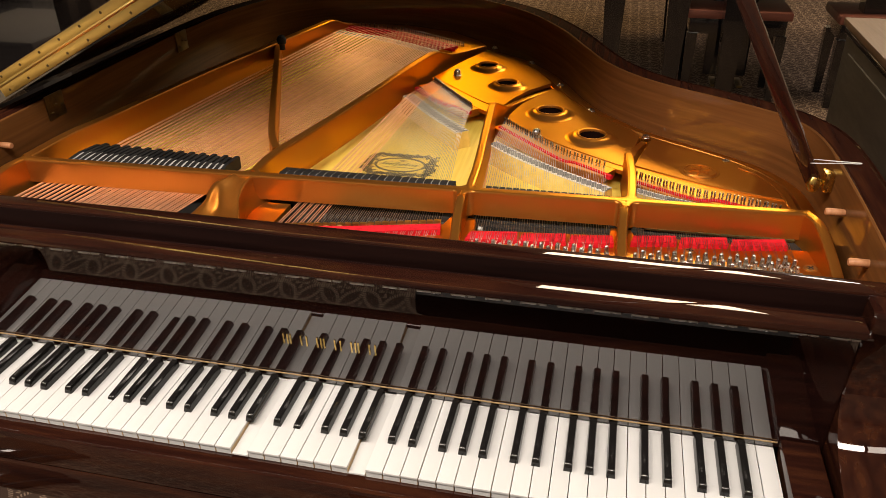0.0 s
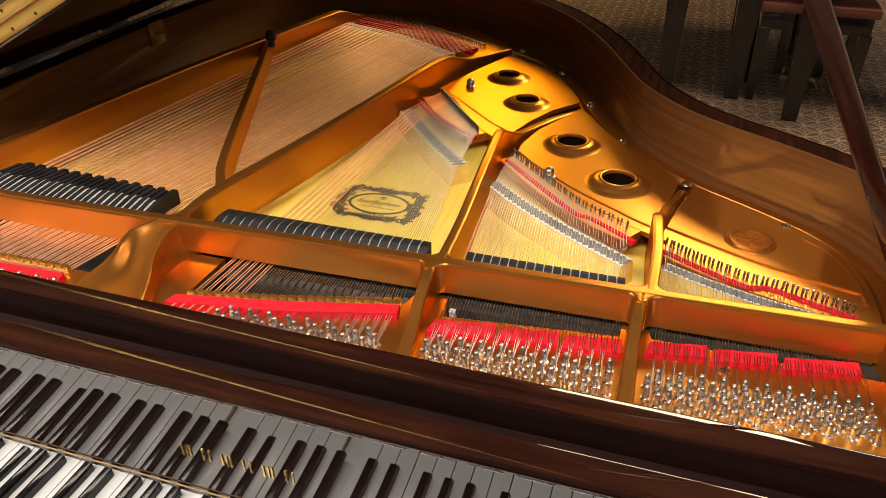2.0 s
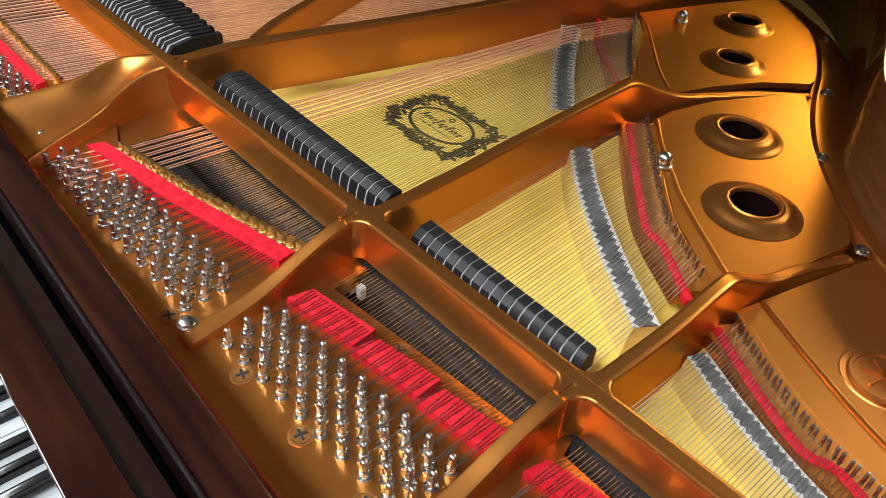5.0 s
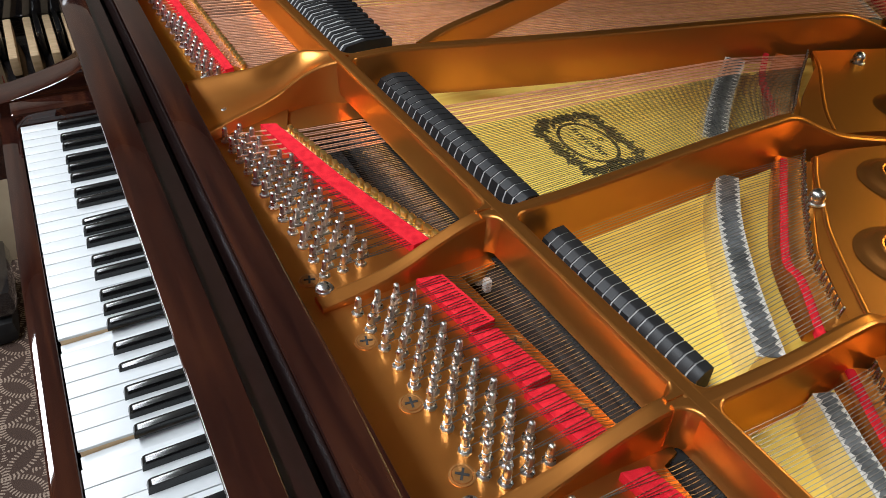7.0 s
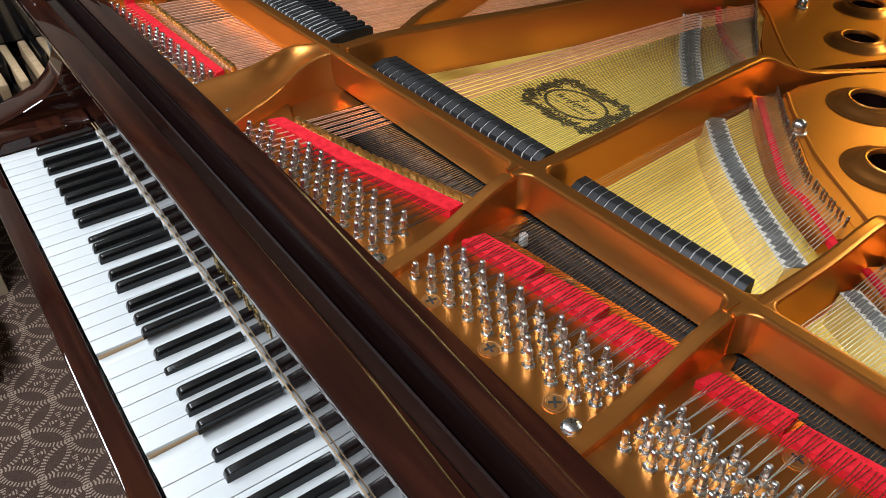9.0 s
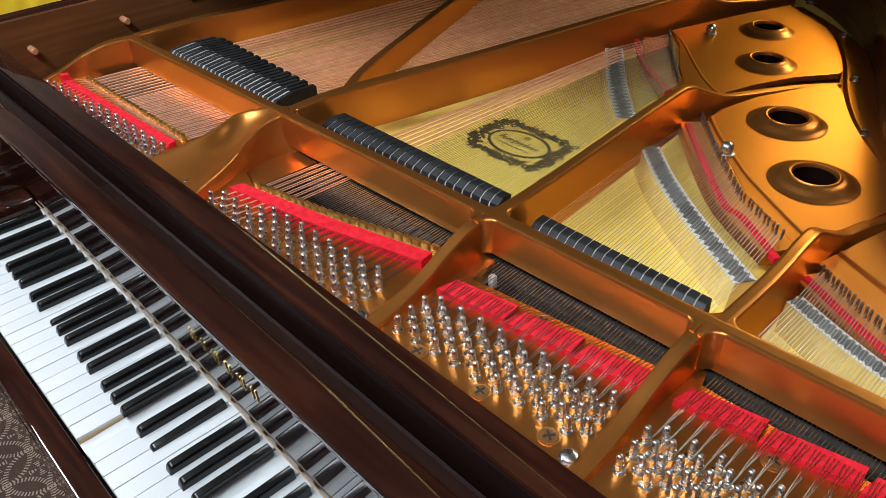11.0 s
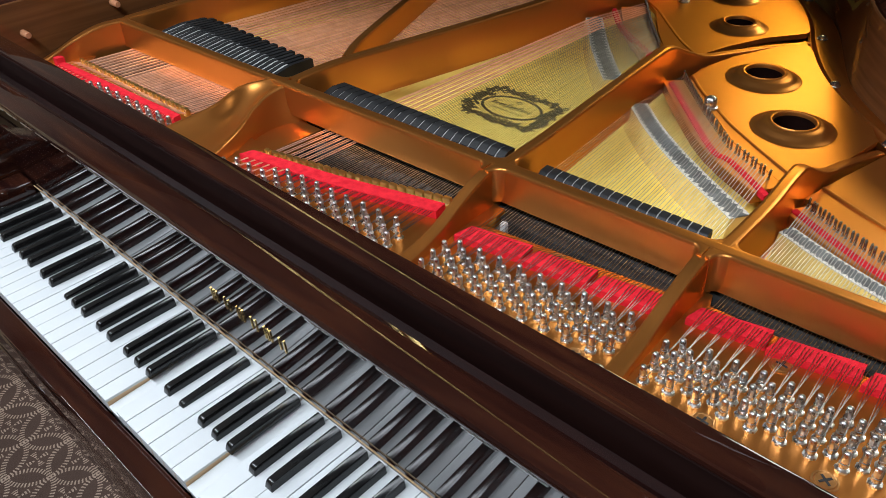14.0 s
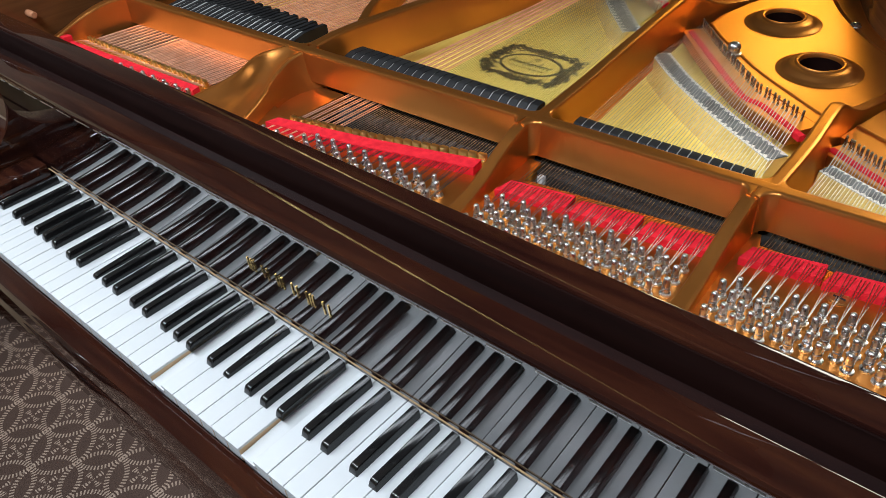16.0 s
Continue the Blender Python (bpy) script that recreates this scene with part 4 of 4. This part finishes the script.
for i in range(17):
    again(lever0, piano, pose(0.184 + i * 0.0112, 0.016 + i * 0.0004, random.uniform(-0.001, 0.001)))
# ornamental decal on the soundboard: leaf scrolls round an oval, plain strokes inside
DX, DY, DW, DH = -0.034, 0.650, 0.069, 0.050
bm = bmesh.new()
oval = [(DX + 0.047 * math.cos(math.tau * k / 48), DY + 0.0295 * math.sin(math.tau * k / 48)) for k in range(48)]
oval_out = [(DX + 0.0515 * math.cos(math.tau * k / 48), DY + 0.034 * math.sin(math.tau * k / 48)) for k in range(48)]
prism(bm, oval_out, ZSB, ZSB + 0.0004, [oval])
dice = random.Random(7)


def edge_point(a, grow):
    c, q = math.cos(a), math.sin(a)
    square = (c ** 6 + q ** 6) ** (-1 / 6)
    return DX + DW * grow * c * square, DY + DH * grow * q * square


for k in range(150):
    a = math.tau * k / 150 + dice.uniform(-0.02, 0.02)
    x, y = edge_point(a, dice.uniform(0.74, 1.04))
    if ((x - DX) / 0.050) ** 2 + ((y - DY) / 0.0325) ** 2 < 1:
        continue
    r, turn, zz = dice.uniform(0.0026, 0.0056), dice.uniform(0, 6.3), ZSB + 0.0004 + 0.00001 * (k % 12)
    if k % 3:
        leaf = [(x + r * 1.5 * math.cos(b) * math.cos(turn) - r * 0.6 * math.sin(b) * math.sin(turn), y + r * 1.5 * math.cos(b) * math.sin(turn) + r * 0.6 * math.sin(b) * math.cos(turn)) for b in (math.tau * n / 10 for n in range(10))]
        prism(bm, leaf, ZSB, zz)
    else:
        prism(bm, circle(x, y, r, 14), ZSB, zz, [circle(x, y, r * 0.5, 10)])
for k in range(36):
    x, y = edge_point(math.tau * k / 36, 0.90)
    prism(bm, circle(x, y, 0.0062, 10), ZSB, ZSB + 0.00035, [circle(x + 0.001, y, 0.0024, 8)])
decal = part("soundboard_decal", bm, INK, board, "dark ornamental scrollwork round an oval", smooth=False)
bm = bmesh.new()
for k in range(11):
    x, w = DX - 0.036 + k * 0.0066, 0.0024 + (k * 7 % 3) * 0.0006
    h0, h1 = -0.003 - (0.004 if k in (4, 6) else 0.0), 0.004 + (0.006 if k in (0, 4, 7) else 0.0)
    prism(bm, [(x + h0 * 0.3, DY + h0), (x + w + h0 * 0.3, DY + h0), (x + w + h1 * 0.3, DY + h1), (x + h1 * 0.3, DY + h1)], ZSB, ZSB + 0.0004)
    prism(bm, [(x, DY + 0.0012), (x + 0.0055, DY + 0.0022), (x + 0.0055, DY + 0.0034), (x, DY + 0.0024)], ZSB, ZSB + 0.00043)
for k in range(12):
    prism(bm, [(DX - 0.027 + k * 0.0048, DY - 0.0135), (DX - 0.0235 + k * 0.0048, DY - 0.0135), (DX - 0.0235 + k * 0.0048, DY - 0.0115), (DX - 0.027 + k * 0.0048, DY - 0.0115)], ZSB, ZSB + 0.0003)
prism(bm, circle(DX, DY + 0.019, 0.0048, 16), ZSB, ZSB + 0.0004, [circle(DX, DY + 0.019, 0.0022, 10)])
part("decal_strokes", bm, INK, board, "plain dark strokes inside the oval", smooth=False)

# ---- lid, prop, pegs, hinges ----
LID = radians(27.5)
lid = part("lid", prism(bmesh.new(), [(0.0, 0.45)] + [(p.x + 0.735, p.y) for p in reversed(offset_path(INNER, 0.06)) if p.y > 0.45] + [(1.49, 0.45)], 0.0, 0.022), BLACK_GLOSS, piano, "dark glossy lid, propped open")
lid.matrix_basis = Matrix.Translation((-0.735, 0, 0.996)) @ Matrix.Rotation(-LID, 4, "Y")
part("front_flap", box(bmesh.new(), 0.0, 1.45, 0.452, 0.86, 0.024, 0.044, 0.003), MAHOGANY, lid, "lid flap folded back over the lid")
bm = bmesh.new()
box(bm, 0.035, 1.40, 0.4465, 0.4495, 0.003, 0.021, 0.0008)
box(bm, 0.035, 1.40, 0.4485, 0.4515, 0.025, 0.042, 0.0008)
tube(bm, [(0.035, 0.447, 0.023), (1.40, 0.447, 0.023)], 0.0028, 8)
part("lid_hinge", bm, HINGE_BRASS, lid, "long brass piano hinge")
bm = lathe(bmesh.new(), [(0.0026, 0.0), (0.0023, 0.0007), (0.0005, 0.0011)], 10)
s0 = None
for i in range(26):
    for z in (0.010, 0.035):
        m = pose(0.055 + i * 0.052, 0.4465 if z < 0.02 else 0.4485, z, 90)
        if s0 is None:
            s0 = part("hinge_screw", bm, DULL_BRASS, lid)
            s0.matrix_basis = m
        else:
            again(s0, lid, m)
base, d = Vector((0.668, 0.492, 0.955)), Vector((-0.477, 0.085, 0.875)).normalized()
bm = bmesh.new()
box(bm, -0.008, 0.008, -0.0115, 0.0115, 0.0, 0.70, 0.003)
prop = part("lid_prop", bm, MAHOGANY_Z, piano, "reddish mahogany lid prop stick")
prop.matrix_basis = Matrix.Translation(base) @ d.to_track_quat("Z", "Y").to_matrix().to_4x4()
bm = bmesh.new()
box(bm, 0.684, 0.697, 0.484, 0.512, 0.938, 0.968, 0.003)
lathe(bm, [(0.006, -0.012), (0.0085, -0.008), (0.0105, -0.002), (0.0085, 0.006), (0.005, 0.012)], 16, (0.668, 0.484, 0.952))
tube(bm, [(0.668, 0.484, 0.952), (0.678, 0.492, 0.950), (0.690, 0.498, 0.952)], 0.005, 8)
part("prop_bracket", bm, BRASS, piano, "brass prop socket")
tie = smooth_path([(0.648, 0.492, 0.982), (0.668, 0.482, 0.986), (0.700, 0.478, 0.9905), (0.722, 0.480, 0.9905), (0.724, 0.484, 0.9905), (0.690, 0.488, 0.989), (0.652, 0.503, 0.984)], 5)
part("string_tie", tube(bmesh.new(), tie, 0.0008, 5), WHITE_FELT, piano, "white string tied round the prop")
peg0 = None
for x, y, z in ((0.685, 0.405, 0.945), (0.685, 0.262, 0.945), (-0.682, 0.389, 0.948), (-0.682, 0.236, 0.940)):
    bm = lathe(bmesh.new(), [(0.0046, -0.013), (0.0053, -0.011), (0.0053, 0.011), (0.0044, 0.013)], 14)
    if peg0 is None:
        peg0 = part("desk_peg", bm, PEG_WOOD, piano, "turned wooden music-desk peg")
        peg0.matrix_basis = pose(x, y, z, 0, 90)
    else:
        bm.free()
        again(peg0, piano, pose(x, y, z, 0, 90))
for y in (0.545, 1.02):
    bm = bmesh.new()
    box(bm, -0.690, -0.687, y - 0.028, y + 0.022, 0.945, 0.992, 0.001)
    for sy, sz in ((-0.018, 0.958), (-0.004, 0.97), (0.012, 0.966)):
        lathe(bm, [(0.0042, 0), (0.003, 0.0015)], 8, (-0.6868, y + sy, sz))
    part("lid_hinge_plate", bm, DULL_BRASS, piano, "tarnished brass lid hinge plate")
bm = lathe(bmesh.new(), [(0.007, 0.0), (0.007, 0.012), (0.011, 0.016), (0.012, 0.026), (0.008, 0.034), (0.001, 0.037)], 14)
part("rest_knob", bm, DARK, piano, "dark knob on the plate rib").matrix_basis = pose(-0.462, 1.10, 0.936)
# legs below
for x, y in ((-0.60, 0.26), (0.60, 0.26), (-0.2, 1.32)):
    bm = bmesh.new()
    loft(bm, [[(x - w, y - w, z), (x + w, y - w, z), (x + w, y + w, z), (x - w, y + w, z)] for w, z in ((0.035, 0.0), (0.038, 0.08), (0.055, 0.5), (0.062, 0.585))])
    part("leg", bm, MAHOGANY, piano)
part("underside", prism(bmesh.new(), [(p.x, p.y) for p in INNER], 0.60, 0.62), RIM_WOOD, piano)

# ---- things around ----
def leg(bm, x, y, z, w0=0.03, w1=0.045):
    return loft(bm, [[(x - w, y - w, h), (x + w, y - w, h), (x + w, y + w, h), (x - w, y + w, h)] for w, h in ((w0, 0), (w1, z))])


# the neighbour at the treble side: a closed dark piano
side_piano = thing("closed_piano", "dark closed piano standing beside the grand piano", "piano", at=(1.04, 0.2, 0))
part("body", box(bmesh.new(), 0.0, 1.0, 0.0, 1.70, 0.30, 0.86, 0.01), SATIN_DARK, side_piano)
part("lid", box(bmesh.new(), -0.012, 1.02, -0.02, 1.72, 0.862, 0.885, 0.006), SATIN_BROWN, side_piano, "satin brown closed lid")
part("plinth", box(bmesh.new(), 0.02, 0.98, 0.02, 1.68, 0.0, 0.30, 0.01), BLACK_GLOSS, side_piano)
part("moulding", box(bmesh.new(), -0.006, 1.006, -0.006, 1.706, 0.84, 0.858, 0.004), BLACK_GLOSS, side_piano)
for y0, y1 in ((0.08, 0.80), (0.88, 1.62)):
    part("side_panel", box(bmesh.new(), -0.005, 0.004, y0, y1, 0.36, 0.80, 0.002), SATIN_DARK, side_piano)
# the dark grand piano behind with a bench
far_piano = thing("grand_piano", "black grand piano with brass pedals and thick legs", "grand piano", at=(0, 0, 0))
part("body", prism(bmesh.new(), [(-0.3, 3.72), (1.75, 3.72), (1.75, 4.6), (1.2, 5.1), (0.4, 5.2), (-0.3, 5.0)], 0.62, 0.98), BLACK_GLOSS, far_piano)
for x, y in ((0.32, 3.80), (0.66, 3.75), (0.93, 3.52), (1.65, 3.82), (0.7, 5.0)):
    part("leg", leg(bmesh.new(), x, y, 0.62, 0.035, 0.06), BLACK_GLOSS, far_piano)
part("leg_arm", box(bmesh.new(), 0.87, 0.99, 3.46, 3.719, 0.621, 0.68, 0.006), BLACK_GLOSS, far_piano)
bm = bmesh.new()
box(bm, 0.86, 1.10, 3.95, 4.03, 0.08, 0.62, 0.01)
lyre = part("pedal_lyre", bm, BLACK_GLOSS, far_piano)
for k in range(3):
    part("pedal", box(bmesh.new(), 0.90 + k * 0.07, 0.935 + k * 0.07, 3.80, 3.97, 0.055, 0.068, 0.004), DULL_BRASS, lyre, "tarnished brass pedal")
bench = thing("piano_bench", "reddish wooden bench with black legs on the carpet", "bench", at=(0.98, 3.89, 0))
part("seat", box(bmesh.new(), -0.27, 0.27, -0.18, 0.18, 0.455, 0.50, 0.008), RED_WOOD, bench, "reddish polished seat")
part("apron", box(bmesh.new(), -0.25, 0.25, -0.16, 0.16, 0.37, 0.453, 0.004), BLACK_GLOSS, bench)
for x, y in ((-0.23, -0.14), (0.23, -0.14), (-0.23, 0.14), (0.23, 0.14)):
    part("leg", leg(bmesh.new(), x, y, 0.372, 0.018, 0.028), BLACK_GLOSS, bench)

copy_thing(bench, pose(1.74, 3.86, 0))
# unseen bench before the keys, added to block the carpet from the fallboard's reflection
hidden_bench = thing("piano_bench", "unseen black padded bench, added to darken the fallboard's reflection", "bench", at=(0.42, -0.56, 0))
part("seat", box(bmesh.new(), -0.44, 0.44, -0.22, 0.24, 0.43, 0.49, 0.02), DAMPER_BLACK, hidden_bench, "black padded seat of the added bench")
part("apron", box(bmesh.new(), -0.42, 0.42, -0.20, 0.22, 0.36, 0.429, 0.004), BLACK_GLOSS, hidden_bench)
for x, y in ((-0.38, -0.17), (0.38, -0.17), (-0.38, 0.19), (0.38, 0.19)):
    part("leg", leg(bmesh.new(), x, y, 0.362, 0.018, 0.028), BLACK_GLOSS, hidden_bench)

# the black piano on the bass side, closed
left_piano = thing("closed_piano", "glossy black closed grand piano beside the wall", "piano", at=(-1.3, 1.35, 0))
CURVE = [(-1.6, 0.0), (0.0, 0.0)] + [tuple(p) for p in smooth_path([(0.0, 0.30), (-0.05, 0.62), (-0.28, 0.85), (-0.52, 1.05), (-0.68, 1.32), (-0.95, 1.5), (-1.3, 1.48), (-1.6, 1.25)], 5)]
part("body", prism(bmesh.new(), CURVE, 0.62, 0.97), BLACK_GLOSS, left_piano)
part("lid", prism(bmesh.new(), [(x * 1.012 + 0.01, y * 1.012 - 0.01) for x, y in CURVE], 0.972, 0.995), BLACK_GLOSS, left_piano, "glossy black closed lid")
# thin bright nickel strip lying across the closed lid
part("lid_hinge", box(bmesh.new(), -1.58, -0.02, 0.38, 0.392, 0.9955, 0.9985, 0.001), NICKEL, left_piano, "thin bright metal strip across the lid")
for x, y in ((-0.12, 0.12), (-1.48, 0.12), (-0.8, 1.35)):
    part("leg", leg(bmesh.new(), x, y, 0.622, 0.04, 0.06), BLACK_GLOSS, left_piano)
CARD = vary(material("printed_cardboard", (0.45, 0.36, 0.24), 0.8), [(0.4, 0.31, 0.2), (0.5, 0.41, 0.28)], freq=8, bump=0.2)
RED_PRINT = vary(material("red_print", (0.45, 0.06, 0.04), 0.7), [(0.36, 0.045, 0.03), (0.52, 0.08, 0.05)], freq=30)
BEIGE = vary(material("beige_laminate", (0.5, 0.43, 0.33), 0.5), [(0.45, 0.38, 0.29), (0.54, 0.47, 0.37)], (2, 2, 12), 5)
YELLOW = vary(material("yellow_cloth", (0.85, 0.6, 0.01), 0.85), [(0.8, 0.52, 0.005), (0.9, 0.66, 0.02)], freq=30, bump=0.3)
GREY_CLOTH = vary(material("blue_grey_vinyl", (0.09, 0.11, 0.14), 0.6), [(0.07, 0.09, 0.11), (0.12, 0.14, 0.17)], freq=20)
for x, z, hh in ((-1.65, 0.0, 0.40), (-1.66, 0.402, 0.36)):
    carton = thing("cardboard_box", "beige cardboard box with red oval prints", "box", "stacked boxes", (x, -0.36, z))
    part("carton", box(bmesh.new(), -0.36, 0.36, -0.28, 0.28, 0.0, hh, 0.004), CARD, carton)
    for dx in (-0.2, 0.05, 0.28):
        bm = lathe(bmesh.new(), [(0.045, 0.0), (0.045, 0.001)], 24)
        ob = part("print", bm, RED_PRINT, carton, "plain red oval")
        ob.matrix_basis = pose(dx, 0.2802, hh * 0.55, -90) @ Matrix.Diagonal((0.7, 1.2, 1, 1))
    for z1 in (0.03, hh - 0.04):
        part("print_band", box(bmesh.new(), -0.35, 0.35, 0.2795, 0.2812, z1, z1 + 0.008), DARK, carton, "dark printed line")
organ = thing("organ", "dark wooden organ with pale wooden pedals", "organ", at=(-2.85, 0.35, 0))
part("body", box(bmesh.new(), -0.5, 0.1, -0.6, 0.6, 0.12, 1.1, 0.01), BLACK_GLOSS, organ)
part("music_desk", box(bmesh.new(), -0.12, -0.09, -0.35, 0.35, 1.102, 1.32, 0.006), BLACK_GLOSS, organ)
part("manual_shelf", box(bmesh.new(), 0.101, 0.30, -0.58, 0.58, 0.72, 0.80, 0.01), BLACK_GLOSS, organ)
for k in range(16):
    part("pedal", box(bmesh.new(), 0.10, 0.50, -0.565 + k * 0.071, -0.535 + k * 0.071, 0.05, 0.12, 0.008), KEY_WOOD, organ, "pale wooden pedal")
    if k % 7 not in (2, 6):
        part("pedal", box(bmesh.new(), 0.10, 0.34, -0.527 + k * 0.071, -0.505 + k * 0.071, 0.05, 0.14, 0.006), EBONY, organ, "short black pedal")
part("pedal_frame", box(bmesh.new(), 0.1, 0.66, -0.6, 0.6, 0.0, 0.045, 0.004), BLACK_GLOSS, organ)
cabinet = thing("cabinet", "plain beige laminate cabinet on the carpet", "cabinet", at=(-1.75, 0.98, 0))
part("carcass", box(bmesh.new(), -0.2, 0.2, -0.22, 0.22, 0.0, 0.78, 0.004), BEIGE, cabinet)
part("top", box(bmesh.new(), -0.21, 0.21, -0.23, 0.23, 0.782, 0.80, 0.004), BEIGE, cabinet)
stool = thing("covered_stool", "blue-grey covered stool with a yellow cloth over it", "stool", at=(-1.36, 0.45, 0))
part("cover", box(bmesh.new(), -0.14, 0.10, -0.22, 0.075, 0.0, 0.86, 0.02), GREY_CLOTH, stool)
bm = bmesh.new()
rings = []
for i in range(25):
    u = i / 24
    y = -0.12 + 0.185 * u
    w = 0.010 * math.sin(u * 17) + 0.006 * math.sin(u * 31 + 1)
    rings.append([(-0.10, y, 0.884), (0.06, y, 0.886), (0.112, y, 0.872), (0.118 + w * 0.3, y, 0.80), (0.122 + w, y, 0.62 + 0.015 * math.sin(u * 9)), (0.118 + w, y, 0.62 + 0.015 * math.sin(u * 9)), (0.113 + w * 0.3, y, 0.80), (0.107, y, 0.869), (0.06, y, 0.881), (-0.10, y, 0.879)])
loft(bm, rings)
part("cloth", bm, YELLOW, stool, "bright yellow folded cloth")
case = thing("padded_case", "black padded case lying on the carpet", "case", at=(-1.07, -0.36, 0))
part("lower_pad", box(bmesh.new(), -0.12, 0.12, -0.22, 0.20, 0.0, 0.07, 0.028), DAMPER_BLACK, case)
part("upper_pad", box(bmesh.new(), -0.12, 0.11, -0.22, 0.215, 0.071, 0.15, 0.028), BLACK_GLOSS, case)
